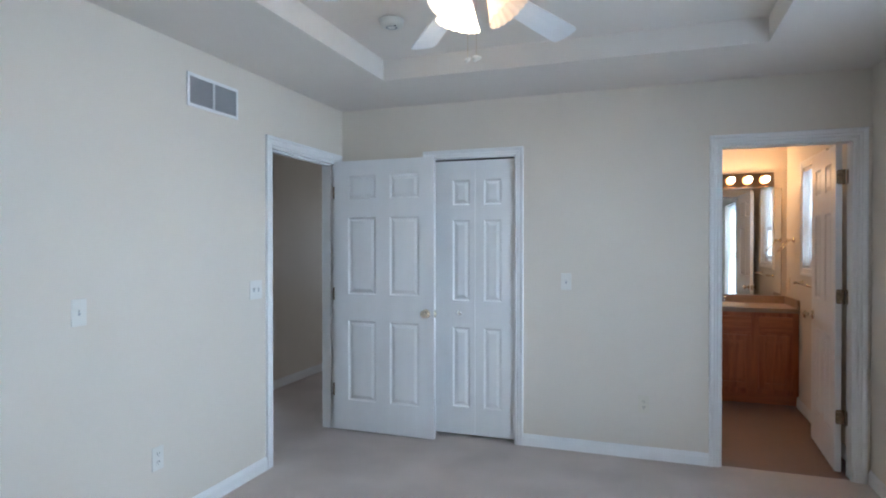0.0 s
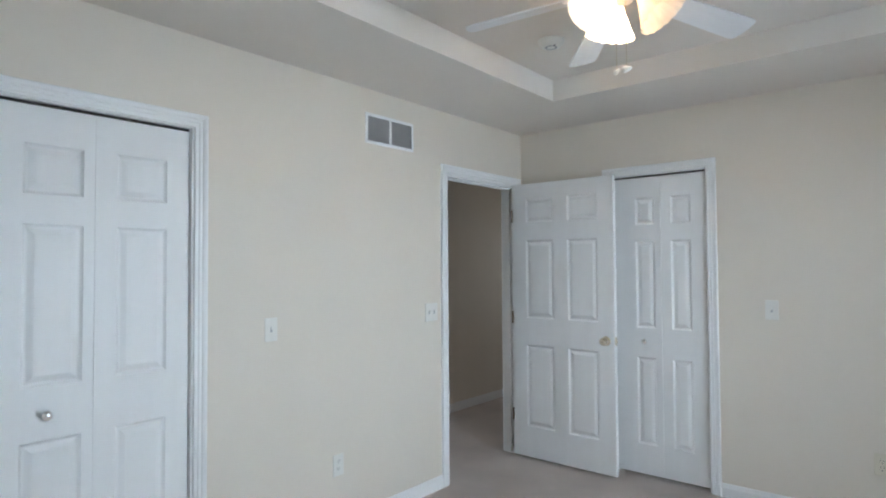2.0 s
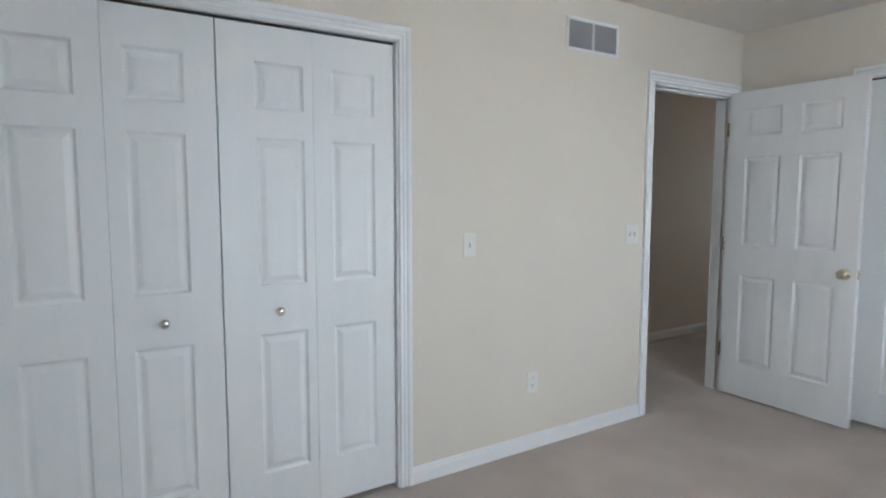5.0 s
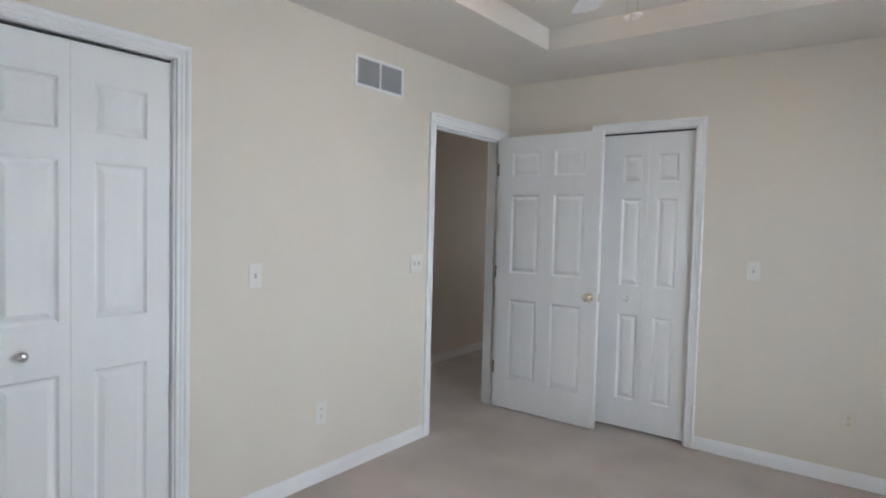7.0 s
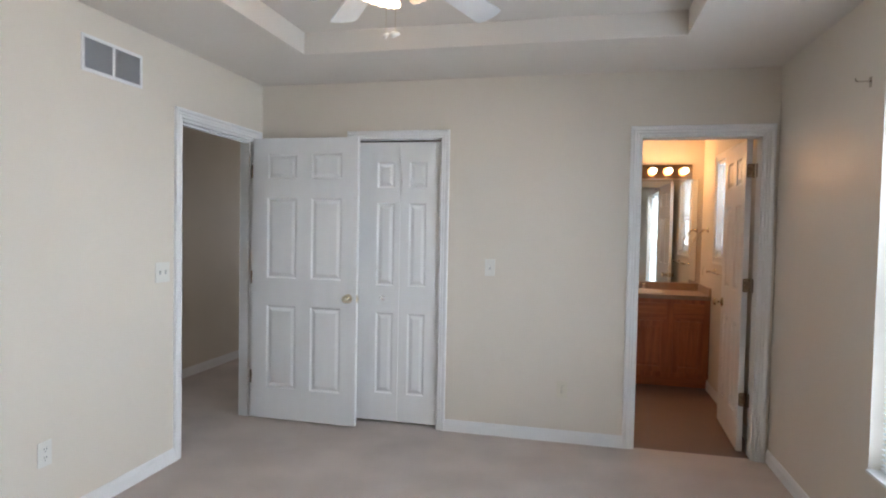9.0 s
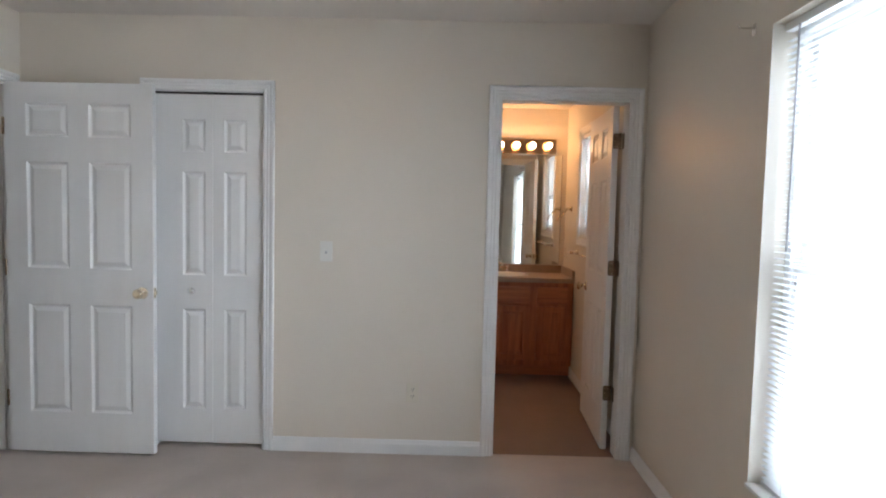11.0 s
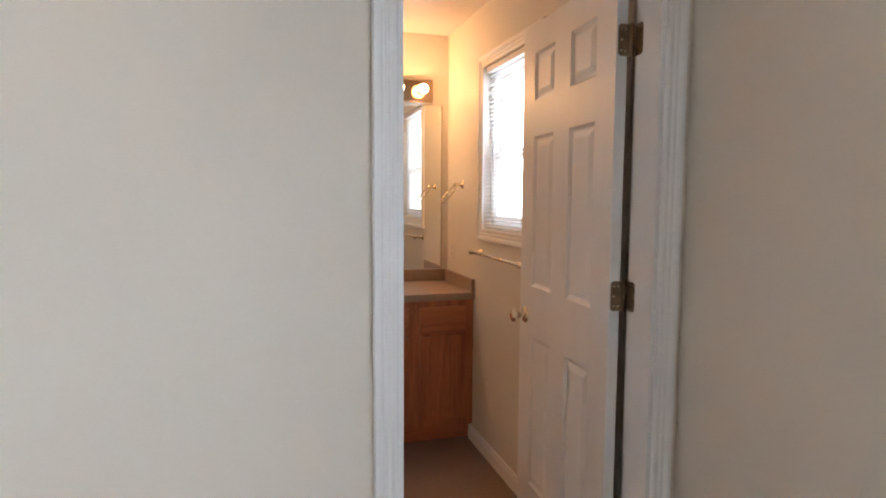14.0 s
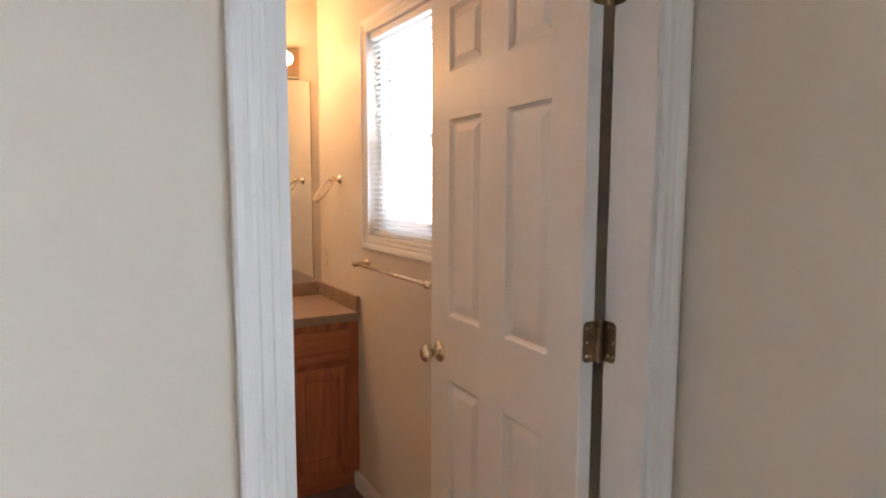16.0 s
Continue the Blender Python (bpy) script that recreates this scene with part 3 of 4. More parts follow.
# ---- windows ----
def window(name, label, x, y0, y1, z0, z1, meet, thick):
    """A single-hung window set into a wall whose room face is at x; the frame sits towards the outside."""
    root = thing(name, label, "window", kind="structure")
    a, b = x + thick - 0.075, x + thick - 0.01
    f = 0.035
    part("frame_side", boxed(a, b, y0, y0 + f, z0, z1, bevel=0.003), M_TRIM, root)
    part("frame_side", boxed(a, b, y1 - f, y1, z0, z1, bevel=0.003), M_TRIM, root)
    part("frame_head", boxed(a, b, y0 + f, y1 - f, z1 - f, z1, bevel=0.003), M_TRIM, root)
    part("frame_sill", boxed(a, b, y0 + f, y1 - f, z0, z0 + f, bevel=0.003), M_TRIM, root)
    for low, high, s0, s1 in ((z0 + f, meet + 0.02, a + 0.006, a + 0.030), (meet - 0.02, z1 - f, a + 0.034, a + 0.058)):
        s = part("sash", bmesh_frame(s0, s1, y0 + f, y1 - f, low, high, 0.036), M_TRIM, root)
        g = part("pane", boxed((s0 + s1) / 2 - 0.002, (s0 + s1) / 2 + 0.002, y0 + f + 0.034, y1 - f - 0.034, low + 0.034, high - 0.034), M_GLASS, s)
        g.visible_shadow = False
    part("lock", boxed(a - 0.002, a + 0.02, (y0 + y1) / 2 - 0.03, (y0 + y1) / 2 + 0.03, meet + 0.02, meet + 0.032, bevel=0.004), M_NICKEL, root)
    return root


def bmesh_frame(x0, x1, y0, y1, z0, z1, w):
    bm = bmesh.new()
    box(bm, x0, x1, y0, y0 + w, z0, z1)
    box(bm, x0, x1, y1 - w, y1, z0, z1)
    box(bm, x0, x1, y0 + w, y1 - w, z0, z0 + w)
    box(bm, x0, x1, y0 + w, y1 - w, z1 - w, z1)
    return bm


def blind(x, y0, y1, z0, z1, label, tilt=-5.0, pitch=0.0215):
    """A lowered mini blind with its slats open."""
    root = thing("window_blind", label, "window blind")
    part("head_rail", boxed(x - 0.014, x + 0.014, y0, y1, z1 - 0.028, z1, bevel=0.002), M_TRIM, root)
    part("bottom_rail", boxed(x - 0.011, x + 0.011, y0, y1, z0, z0 + 0.012, bevel=0.002), M_TRIM, root)
    bm = bmesh.new()
    rows = []
    for k in range(5):
        u = -0.0125 + 0.025 * k / 4
        rows.append([bm.verts.new((u, y, 0.0022 * (1 - (u / 0.0125) ** 2))) for y in (y0 + 0.003, y1 - 0.003)])
    for r, q in zip(rows, rows[1:]):
        bm.faces.new((r[0], r[1], q[1], q[0]))
    me = mesh_of("slat", bm, M_BLIND)
    n = int((z1 - z0 - 0.05) / pitch)
    for k in range(n):
        part("slat", me, None, root, at=pose(x, 0, z0 + 0.025 + pitch * k, 0, tilt, 0))
    for y in (y0 + 0.13, y1 - 0.13):
        part("ladder_cord", tube([(x - 0.0135, y, z0), (x - 0.0135, y, z1 - 0.02)], 0.0012, 6), M_BLIND, root)
    return root


window("window_1", "large white vinyl window full of bright daylight", XR, WY0, WY1, WZ0, WZ1, 1.235, 0.16)
tagged(part("window_stool", boxed(XR - 0.012, XR + 0.085, WY0 - 0.0, WY1 + 0.0, WZ0, WZ0 + 0.014, bevel=0.003), M_TRIM), "white painted window sill", "window sill", kind="structure")
b1 = blind(XR + 0.050, WY0 + 0.012, WY1 - 0.012, WZ0 + 0.016, WZ1 - 0.002, "white mini blind lowered over the bright window, slats open")
wand = part("tilt_wand", tube([(XR + 0.030, WY1 - 0.105, WZ1 - 0.03), (XR + 0.030, WY1 - 0.103, 1.30)], 0.0035, 8), M_VENT, b1)

window("window_2", "small white bathroom window full of bright daylight", XB, BY0, BY1, BZ0, BZ1, 1.60, 0.115)
casing("casing_6", "x", XB, -1, BY0, BY1, BZ1, "white moulded casing round the bathroom window", BZ0, True)
blind(XB + 0.016, BY0 + 0.012, BY1 - 0.012, BZ0 + 0.006, BZ1 - 0.002, "white mini blind lowered over the bathroom window")

# unseen window, added only to fit the opening for the hall's fill light
wn3 = window("added_hall_window", "added hallway window, out of view, that lets the fill light in", 7.6, 3.0, 3.70, 0.75, 2.05, 1.40, 0.12)
wn3.matrix_basis = pose(0, 0, 0, 0, 0, 90)

# curtain rod bracket beside the window
br = thing("curtain_rod_bracket", "small empty curtain rod bracket screwed to the wall", "bracket", pose(XR, 3.225, 2.085))
part("plate", boxed(-0.003, 0, -0.011, 0.011, -0.022, 0.022, bevel=0.001), M_NICKEL, br)
part("arm", tube([(-0.002, 0, 0.004), (-0.050, 0, 0.004), (-0.058, 0, 0.008), (-0.060, 0, 0.018)], 0.0035, 8), M_NICKEL, br)


# ---- bedroom fixtures ----
def wall_register():
    """Return-air grille with two louvred halves, on the west wall."""
    root = thing("wall_vent", "white framed return air grille with two grey louvred halves", "wall vent", pose(XL, 2.925, 2.239))
    w, h, f = 0.200, 0.0885, 0.017
    for a, b, c, d in ((-w, w, h - f, h), (-w, w, -h, -h + f), (-w, -w + f, -h + f, h - f), (w - f, w, -h + f, h - f)):
        part("frame", boxed(0, 0.009, a, b, c, d, bevel=0.002), M_TRIM, root)
    part("mullion", boxed(0, 0.009, -0.008, 0.008, -h + f, h - f, bevel=0.002), M_TRIM, root)
    part("backing", boxed(0.0005, 0.0015, -w + f, w - f, -h + f, h - f), M_VENT, root)
    for side in (-1, 1):
        lo, hi = (0.008, w - f) if side > 0 else (-w + f, -0.008)
        me = mesh_of("slat", boxed(-0.0006, 0.0006, lo, hi, -0.0048, 0.0048), M_VENT)
        for k in range(17):
            part("slat", me, None, root, at=pose(0.0055, 0, -h + f + 0.0058 + 0.0082 * k, 0, -38, 0))
    for y in (-w + 0.010, w - 0.010):
        part("screw", lathe([(0, 0.0), (0.004, 0.0), (0.003, 0.0015), (0, 0.0015)], 10), M_TRIM, root, at=pose(0.009, y, 0, 0, 90, 0))
    return root


wall_register()


def plate(name, label, category, at, kind, gangs=1, mat=None):
    """A wall plate facing -y of its pose, with toggles or outlet faces."""
    mat = mat or M_PLASTIC
    root = thing(name, label, category, at, "light switches of the bedroom" if kind == "toggle" else "wall outlets of the bedroom")
    w = 0.0355 + 0.023 * (gangs - 1)
    part("cover", boxed(-w, w, -0.0055, 0, -0.0575, 0.0575, bevel=0.0022), mat, root)
    for g in range(gangs):
        x = (g - (gangs - 1) / 2) * 0.046
        if kind == "toggle":
            part("toggle_slot", boxed(x - 0.0055, x + 0.0055, -0.0060, -0.0050, -0.0125, 0.0125), M_VENT, root)
            part("toggle", boxed(x - 0.0043, x + 0.0043, -0.016, -0.004, 0.001, 0.011, bevel=0.0015), mat, root)
        if kind == "outlet":
            for z in (-0.0195, 0.0195):
                part("socket", lathe([(0, 0), (0.0170, 0), (0.0165, 0.0012), (0, 0.0012)], 20), mat, root, at=pose(x, -0.0055, z, 90, 0, 0))
                for dx in (-0.0065, 0.0065):
                    part("slot", boxed(x + dx - 0.0012, x + dx + 0.0012, -0.0072, -0.0064, z - 0.001, z + 0.008), M_DARK, root)
                part("ground_hole", boxed(x - 0.002, x + 0.002, -0.0072, -0.0064, z - 0.011, z - 0.007), M_DARK, root)
        if kind == "jack":
            part("jack", boxed(x - 0.007, x + 0.007, -0.0066, -0.0050, -0.008, 0.008), M_DARK, root)
        for z in (-0.030, 0.030):
            if kind != "outlet":
                part("screw", lathe([(0, 0), (0.0032, 0), (0.0025, 0.001), (0, 0.001)], 10), mat, root, at=pose(x, -0.0055, z, 90, 0, 0))
    return root


WEST = lambda y, z: pose(XL, y, z, 0, 0, 90)
NORTH = lambda x, z: pose(x, YF, z)
plate("light_switch", "white single toggle light switch on the cream wall", "light switch", WEST(2.103, 1.134), "toggle")
plate("light_switch", "white double toggle light switch beside the entry door", "light switch", WEST(3.293, 1.144), "toggle", 2)
plate("wall_outlet", "white wall outlet low on the cream wall", "outlet", WEST(2.523, 0.372), "outlet")
plate("light_switch", "white single toggle light switch between the doors", "light switch", NORTH(-1.013, 1.165), "toggle")
plate("wall_outlet", "almond wall outlet low on the wall", "outlet", NORTH(-0.505, 0.360), "outlet", 1, M_ALMOND)


def ceiling_fan():
    x, y = FAN
    root = thing("ceiling_fan", "white five-blade ceiling fan with lit scalloped glass shades", "ceiling fan", pose(x, y, TZ - 2.560))
    part("motor", lathe([(0, 2.560), (0.078, 2.560), (0.082, 2.552), (0.098, 2.533), (0.110, 2.513), (0.110, 2.485), (0.098, 2.471), (0.070, 2.463), (0, 2.461)], 32), M_TRIM, root, smooth=True)
    part("switch_housing", lathe([(0, 2.463), (0.045, 2.463), (0.052, 2.457), (0.052, 2.430), (0.040, 2.415), (0.018, 2.407), (0, 2.405)], 24), M_TRIM, root, smooth=True)
    part("band", lathe([(0.1105, 2.505), (0.1125, 2.503), (0.1125, 2.495), (0.1105, 2.493)], 32), M_BRASS, root)

    # one blade along +x
    bm = bmesh.new()
    outline = []
    for k in range(9):
        a = -math.pi / 2 + math.pi * k / 8
        cx = 0.590 + 0.030 * max(0, math.cos(a)) ** 0.5
        outline.append((cx, 0.068 * math.sin(a)))
    outline = [(0.175, -0.048), (0.19, -0.054)] + outline + [(0.19, 0.054), (0.175, 0.048)]
    lo = [bm.verts.new((px, py, -0.003)) for px, py in outline]
    hi = [bm.verts.new((px, py, 0.003)) for px, py in outline]
    bm.faces.new(lo)
    bm.faces.new(hi)
    for k in range(len(outline)):
        j = (k + 1) % len(outline)
        bm.faces.new((lo[k], lo[j], hi[j], hi[k]))
    blade = mesh_of("blade", bm, M_BLADE)
    bm = bmesh.new()
    box(bm, 0.085, 0.165, -0.013, 0.013, -0.0035, 0.0035, bevel=0.001)
    box(bm, 0.150, 0.225, -0.033, 0.033, -0.0075, -0.0035, bevel=0.001)
    iron = mesh_of("blade_iron", bm, M_TRIM)
    for k in range(5):
        a = FAN_TURN + 72 * k
        b = part("blade", blade, None, root, at=pose(0, 0, 2.468, 0, 0, a) @ pose(0, 0, 0, -13, 8, 0))
        part("blade_iron", iron, None, b)

    # scalloped bell shade, opening along -z
    def shade():
        bm = bmesh.new()
        prof = [(0.026, 0.0), (0.032, -0.013), (0.043, -0.038), (0.058, -0.065), (0.073, -0.092), (0.088, -0.117), (0.100, -0.136)]
        steps, rings = 72, []
        for i, (r, z) in enumerate(prof):
            s = i / (len(prof) - 1)
            rings.append([bm.verts.new(((r + 0.002 * s * math.cos(18 * t)) * math.cos(t), (r + 0.002 * s * math.cos(18 * t)) * math.sin(t), z + 0.003 * s * s * math.cos(18 * t))) for t in [2 * math.pi * k / steps for k in range(steps)]])
        for a, b in zip(rings, rings[1:]):
            for k in range(steps):
                j = (k + 1) % steps
                bm.faces.new((a[k], a[j], b[j], b[k]))
        me = mesh_of("shade", bm, M_SHADE, True)
        return me

    sh = shade()
    bulb = mesh_of("bulb", lathe([(0, 0), (0.012, -0.002), (0.013, -0.022), (0.022, -0.040), (0.026, -0.055), (0.022, -0.070), (0.010, -0.079), (0, -0.080)], 18), M_FANBULB, True)
    dim_bulb = mesh_of("bulb", lathe([(0, 0), (0.012, -0.002), (0.013, -0.022), (0.022, -0.040), (0.026, -0.055), (0.022, -0.070), (0.010, -0.079), (0, -0.080)], 18), M_DIMBULB, True)
    socket = mesh_of("socket", lathe([(0, 0.020), (0.018, 0.018), (0.024, 0.008), (0.026, -0.006), (0.022, -0.008), (0, -0.008)], 18), M_TRIM, True)
    for k in range(3):
        a = SHADE_TURN + 120 * k
        m = pose(0, 0, 2.448, 0, 0, a) @ pose(0.072, 0, 0, 0, -37, 0)
        part("lamp_arm", tube([(0.035 * math.cos(radians(a)), 0.035 * math.sin(radians(a)), 2.462), (0.062 * math.cos(radians(a)), 0.062 * math.sin(radians(a)), 2.456)], 0.010, 10), M_TRIM, root)
        part("socket", socket, None, root, at=m)
        part("shade", sh, None, root, "frosted scalloped glass shade, lit" if k else "frosted scalloped glass shade, dimly lit", at=m)
        part("bulb", bulb if k else dim_bulb, None, root, "lit bulb" if k else "dimly lit bulb", at=m)
    for dx, dy, z, size, lean in ((0.020, -0.009, 2.148, 1.0, 78), (-0.012, -0.026, 2.140, 0.72, 48)):
        part("pull_chain", tube([(dx, dy, 2.420), (dx, dy, z + 0.010)], 0.0012, 6), M_BRASS, root)
        part("chain_pendant", lathe([(0, 0.020), (0.004, 0.019), (0.0075, 0.012), (0.0115, 0.002), (0.0125, -0.008), (0.010, -0.016), (0, -0.019)], 16), M_PLASTIC, root, "small white pull-chain pendant", at=pose(dx, dy, z, 0, lean, 25) @ Matrix.Diagonal((size, size, size, 1)), smooth=True)
    return root


FAN_TURN, SHADE_TURN = 59.0, 11.0
ceiling_fan()

sd = thing("smoke_detector", "white round smoke detector on the raised ceiling", "smoke detector", pose(-1.75, 3.09, TZ))
part("body", lathe([(0, -0.038), (0.035, -0.038), (0.052, -0.033), (0.062, -0.022), (0.066, -0.006), (0.066, 0), (0, 0)], 32), M_PLASTIC, sd, smooth=True)
part("sensor_grille", lathe([(0.020, -0.039), (0.026, -0.0395), (0.032, -0.039)], 24), M_VENT, sd)
part("indicator", lathe([(0, -0.0405), (0.004, -0.040), (0.005, -0.038)], 10), M_DARK, sd, at=pose(0.030, -0.02, 0))

fr = thing("floor_register", "brown metal floor register set in the carpet", "floor vent", pose(0.527, 3.475, 0))
part("rim", boxed(-0.065, 0.065, -0.150, 0.150, 0.0, 0.005, bevel=0.002), M_BROWN, fr)
me = mesh_of("slat", boxed(-0.050, 0.050, -0.0022, 0.0022, 0.005, 0.0085), M_BROWN)
for k in range(20):
    part("slat", me, None, fr, at=pose(0, -0.128 + 0.0135 * k, 0))


# ---- bathroom ----
VX0, VX1, VY = -0.30, XB - 0.002, 6.080   # vanity
ZC = 0.862


def vanity():
    root = thing("vanity_cabinet", "honey oak bathroom vanity cabinet with drawers and doors", "vanity", pose(0, 0, 0))
    part("body", boxed(VX0, VX1, VY, YM - 0.002, 0.10, ZC - 0.038), M_OAK, root)
    part("toe_kick", boxed(VX0, VX1, VY + 0.07, YM - 0.002, 0, 0.10), M_OAKX, root)
    bays = [(VX0 + 0.03, 0.020), (0.080, 0.385), (0.445, 0.708)]
    for a, b in bays:
        d = part("drawer_front", boxed(a, b, VY - 0.019, VY, 0.640, 0.785, bevel=0.004), M_OAKX, root)
        # door: frame and raised panel
        dr = part("door", cabinet_frame(a, b, 0.150, 0.620), M_OAK, root)
        part("panel", raised(a + 0.048, b - 0.048, 0.198, 0.572), M_OAK, dr)
    return root


def cabinet_frame(a, b, z0, z1):
    bm = bmesh.new()
    w = 0.050
    box(bm, a, a + w, VY - 0.019, VY, z0, z1, bevel=0.003)
    box(bm, b - w, b, VY - 0.019, VY, z0, z1, bevel=0.003)
    box(bm, a + w, b - w, VY - 0.0185, VY, z0, z0 + w, bevel=0.002)
    box(bm, a + w, b - w, VY - 0.0185, VY, z1 - w, z1, bevel=0.002)
    return bm


def raised(a, b, z0, z1):
    bm = bmesh.new()
    rings = []
    for i, d in ((0, 0.006), (0.004, 0.006), (0.030, 0.015), (0.034, 0.0155)):
        rings.append([bm.verts.new(p) for p in ((a + i, VY - d, z0 + i), (b - i, VY - d, z0 + i), (b - i, VY - d, z1 - i), (a + i, VY - d, z1 - i))])
    for p, q in zip(rings, rings[1:]):
        for k in range(4):
            bm.faces.new((p[k], p[(k + 1) % 4], q[(k + 1) % 4], q[k]))
    bm.faces.new(rings[-1])
    return bm


vanity()
ct = thing("vanity_countertop", "tan laminate vanity countertop with a backsplash", "countertop", pose(0, 0, 0))
SX, SY, SRX, SRY = 0.17, 6.31, 0.215, 0.165
bm = bmesh.new()
n = 32
ring = [(SX + SRX * math.cos(2 * math.pi * k / n), SY + SRY * math.sin(2 * math.pi * k / n)) for k in range(n)]
x0, x1, y0, y1 = VX0 - 0.01, VX1, VY - 0.028, YM - 0.002


def edge_point(px, py):
    dx, dy = px - SX, py - SY
    s = min(((x1 if dx > 0 else x0) - SX) / dx if abs(dx) > 1e-9 else 9, ((y1 if dy > 0 else y0) - SY) / dy if abs(dy) > 1e-9 else 9)
    return SX + s * dx, SY + s * dy


corners = [(x1, y1), (x0, y1), (x0, y0), (x1, y0)]
rim = [edge_point(*p) for p in ring]
# the outline's corners take the nearest rim point
for c in corners:
    i = min(range(n), key=lambda k: (rim[k][0] - c[0]) ** 2 + (rim[k][1] - c[1]) ** 2)
    rim[i] = c
for z, flip in ((ZC, 0), (ZC - 0.038, 1)):
    a = [bm.verts.new((*p, z)) for p in ring]
    b = [bm.verts.new((*p, z)) for p in rim]
    for k in range(n):
        j = (k + 1) % n
        bm.faces.new((a[k], a[j], b[j], b[k]))
    if not flip:
        top_a, top_b = a, b
for u, w in ((top_a, a), (top_b, b)):
    for k in range(n):
        j = (k + 1) % n
        bm.faces.new((u[k], u[j], w[j], w[k]))
part("slab", bm, M_TOP, ct)
part("backsplash", boxed(VX0 - 0.01, VX1 - 0.021, YM - 0.022, YM - 0.002, ZC, ZC + 0.073, bevel=0.003), M_TOP, ct)
part("sidesplash", boxed(VX1 - 0.020, VX1, VY - 0.026, YM - 0.002, ZC, ZC + 0.073, bevel=0.003), M_TOP, ct)

sk = thing("sink_basin", "white oval porcelain sink set into the countertop", "sink", pose(SX, SY, ZC))
bm = lathe([(1.08, 0.004), (1.07, 0.010), (1.02, 0.013), (0.96, 0.008), (0.92, -0.012), (0.80, -0.070), (0.55, -0.115), (0.15, -0.128), (0.0, -0.128)], 36)
bmesh.ops.transform(bm, matrix=Matrix.Diagonal((SRX, SRY, 1, 1)), verts=bm.verts)
part("basin", bm, M_PORCELAIN, sk, smooth=True)
part("drain", lathe([(0, -0.126), (0.022, -0.126), (0.024, -0.123), (0.016, -0.124), (0, -0.124)], 18), M_CHROME, sk)
fc = thing("faucet", "chrome bathroom faucet with two handles behind the sink", "faucet", pose(SX, YM - 0.085, ZC))
part("base", boxed(-0.080, 0.080, -0.024, 0.024, 0, 0.016, bevel=0.006), M_CHROME, fc)
part("spout", tube([(0, 0, 0.012), (0, -0.004, 0.060), (0, -0.030, 0.085), (0, -0.080, 0.086), (0, -0.110, 0.070)], 0.011, 12), M_CHROME, fc, smooth=True)
for sx in (-0.051, 0.051):
    hd = part("handle", lathe([(0, 0.012), (0.020, 0.014), (0.016, 0.030), (0.013, 0.040), (0.020, 0.046), (0.021, 0.060), (0.014, 0.066), (0, 0.067)], 18), M_CHROME, fc, at=pose(sx, 0, 0), smooth=True)

mr = thing("vanity_mirror", "large frameless wall mirror above the vanity", "mirror", pose(0, 0, 0))
part("glass", boxed(VX0, 0.712, YM - 0.008, YM - 0.002, 0.945, 1.957), M_MIRROR, mr)
part("bottom_channel", boxed(VX0, 0.712, YM - 0.011, YM - 0.001, 0.940, 0.9445), M_CHROME, mr)
part("edge_strip", boxed(0.7125, 0.7155, YM - 0.009, YM - 0.001, 0.945, 1.957), M_ANTIQUE, mr)

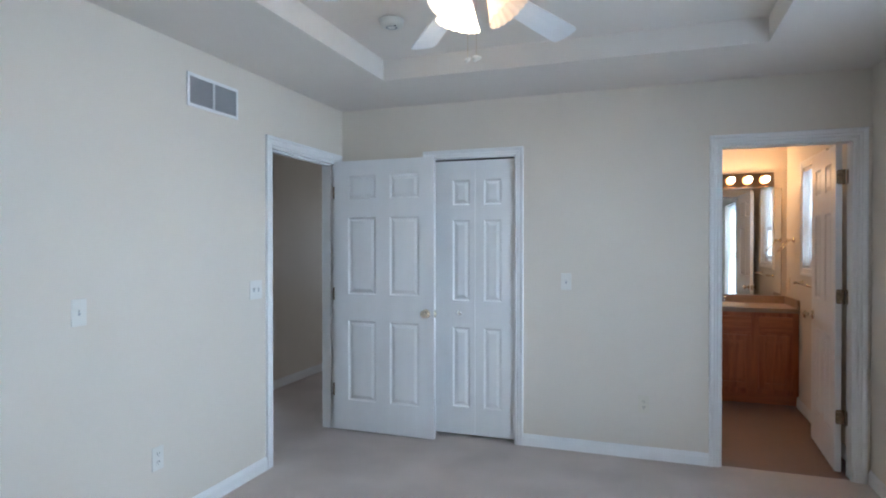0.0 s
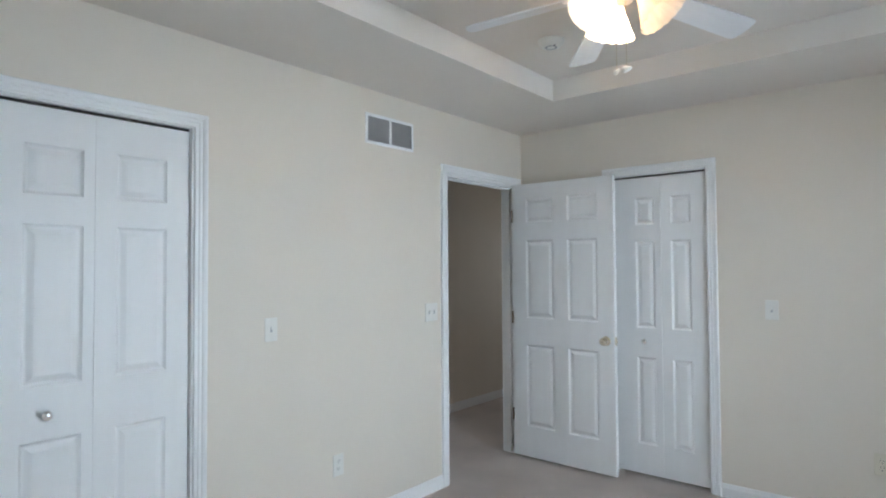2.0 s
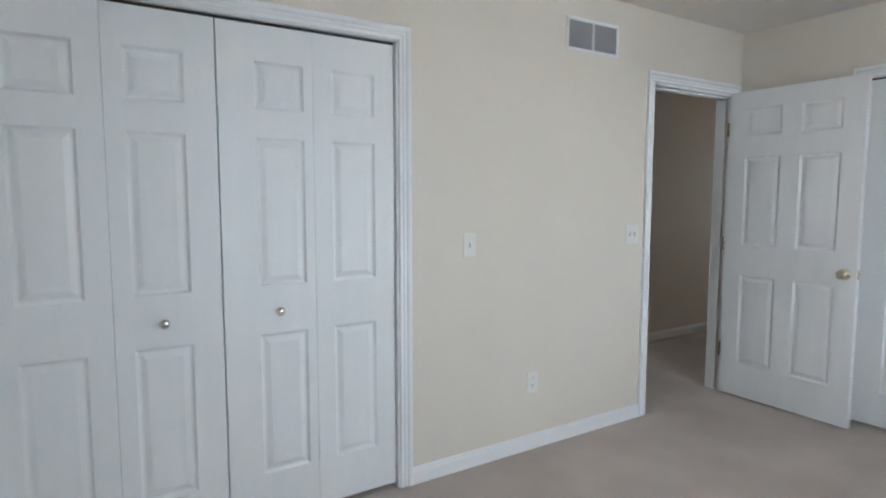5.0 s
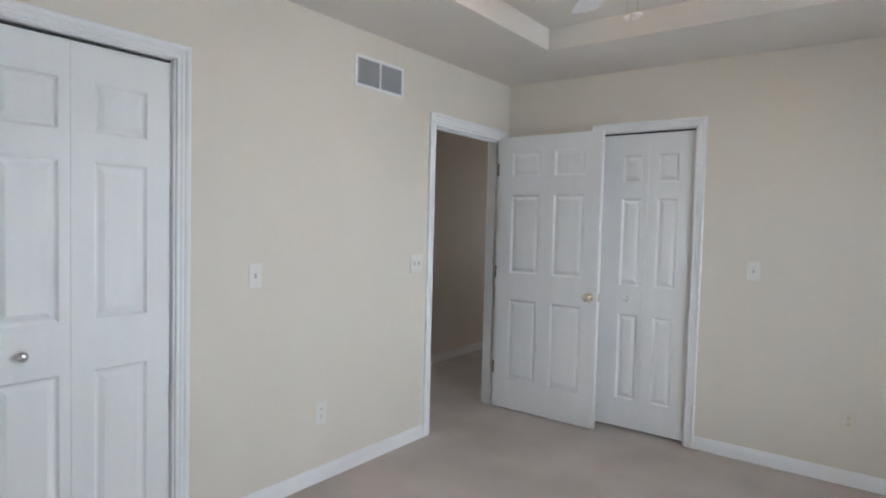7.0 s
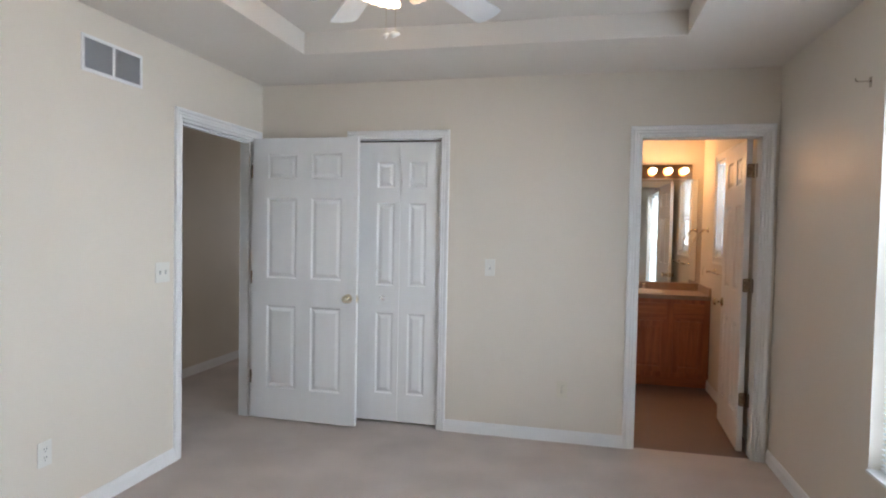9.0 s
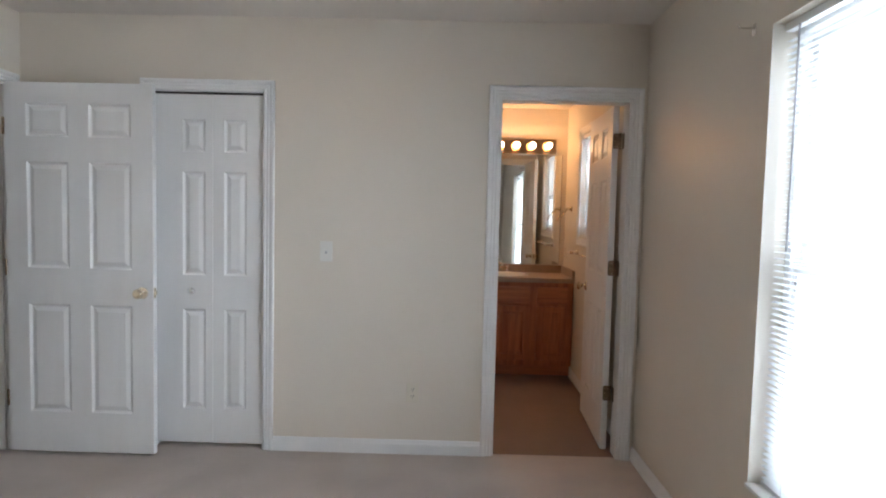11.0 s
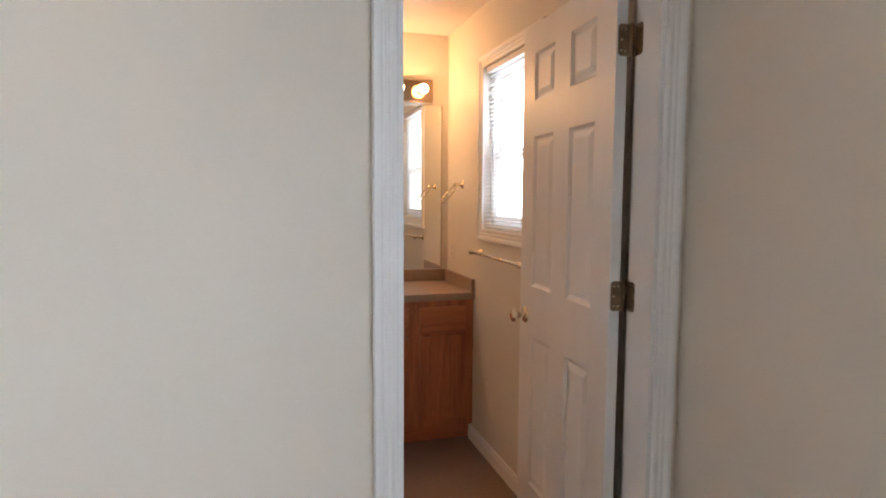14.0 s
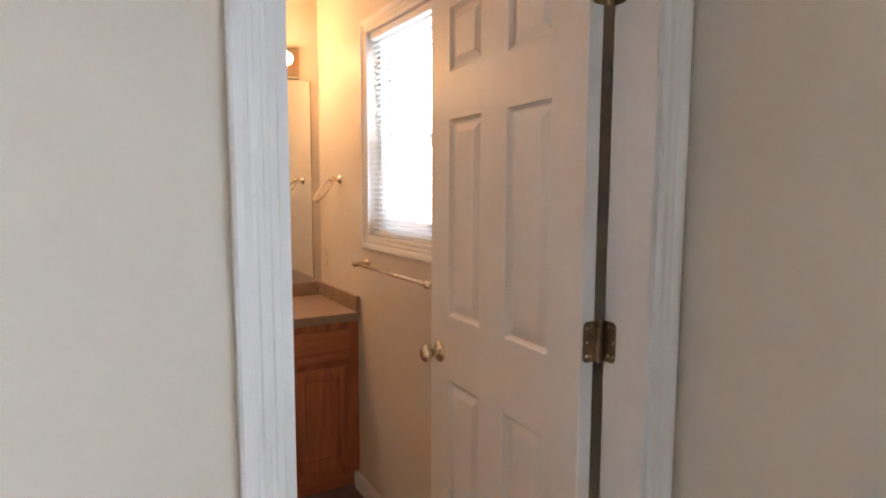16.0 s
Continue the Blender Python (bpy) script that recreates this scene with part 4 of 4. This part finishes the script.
lb = thing("vanity_light", "brass vanity light bar with lit globe bulbs over the mirror", "wall lamp", pose(0, 0, 0))
part("back_bar", boxed(0.572 - 0.147 * 5 - 0.07, 0.648, YM - 0.045, YM - 0.002, 1.968, 2.102, bevel=0.006), M_BAR, lb)
part("trim_strip", boxed(0.572 - 0.147 * 5 - 0.07, 0.648, YM - 0.048, YM - 0.004, 1.960, 1.9675), M_BRASS, lb)
cup = mesh_of("bulb_cup", lathe([(0, 0), (0.030, 0), (0.030, 0.006), (0.022, 0.014), (0.018, 0.020), (0, 0.020)], 20), M_CHROME, True)
globe = mesh_of("globe_bulb", lathe([(0, 0.015), (0.014, 0.016), (0.017, 0.026)] + [(0.030 * math.sin(t), 0.054 - 0.030 * math.cos(t)) for t in [0.45 + (math.pi - 0.45) * k / 12 for k in range(12)]] + [(0, 0.084)], 22), M_BULB, True)
for k in range(6):
    m = pose(0.572 - 0.147 * k, YM - 0.045, 2.038, 90, 0, 0)
    part("bulb_cup", cup, None, lb, at=m)
    part("globe_bulb", globe, None, lb, "lit clear globe bulb", at=m).visible_shadow = False

tr = thing("towel_ring", "brass towel ring hanging beside the mirror", "towel ring", pose(XB, 6.285, 1.462))
part("post", lathe([(0, 0), (0.024, 0), (0.024, 0.004), (0.013, 0.010), (0.010, 0.024), (0.014, 0.044), (0.010, 0.054), (0, 0.055)], 18), M_BRASS, tr, at=pose(0, 0, 0, 0, -90, 0), smooth=True)
part("ring", tube([(-0.046 - 0.62 * 0.066 * (1 - math.cos(t)), 0.066 * math.sin(t), -0.004 - 0.78 * 0.066 * (1 - math.cos(t))) for t in [2 * math.pi * k / 36 for k in range(36)]], 0.0045, 10, True), M_BRASS, tr, smooth=True)

tb = thing("towel_bar", "brass towel bar below the bathroom window", "towel bar", pose(XB, 0, 1.097))
for y in (5.316, 5.955):
    part("post", lathe([(0, 0), (0.022, 0), (0.022, 0.005), (0.012, 0.012), (0.010, 0.040), (0.014, 0.050), (0.014, 0.068), (0.008, 0.074), (0, 0.074)], 18), M_BRASS, tb, at=pose(0, y, 0, 0, -90, 0), smooth=True)
part("bar", tube([(-0.060, 5.316, 0), (-0.060, 5.955, 0)], 0.0075, 12), M_BRASS, tb, smooth=True)

root = plate("wall_outlet", "almond wall outlet beside the mirror above the countertop", "outlet", pose(XB, 6.47, 1.06, 0, 0, -90), "outlet", 1, M_ALMOND)
root["group"] = "wall outlets of the bathroom"
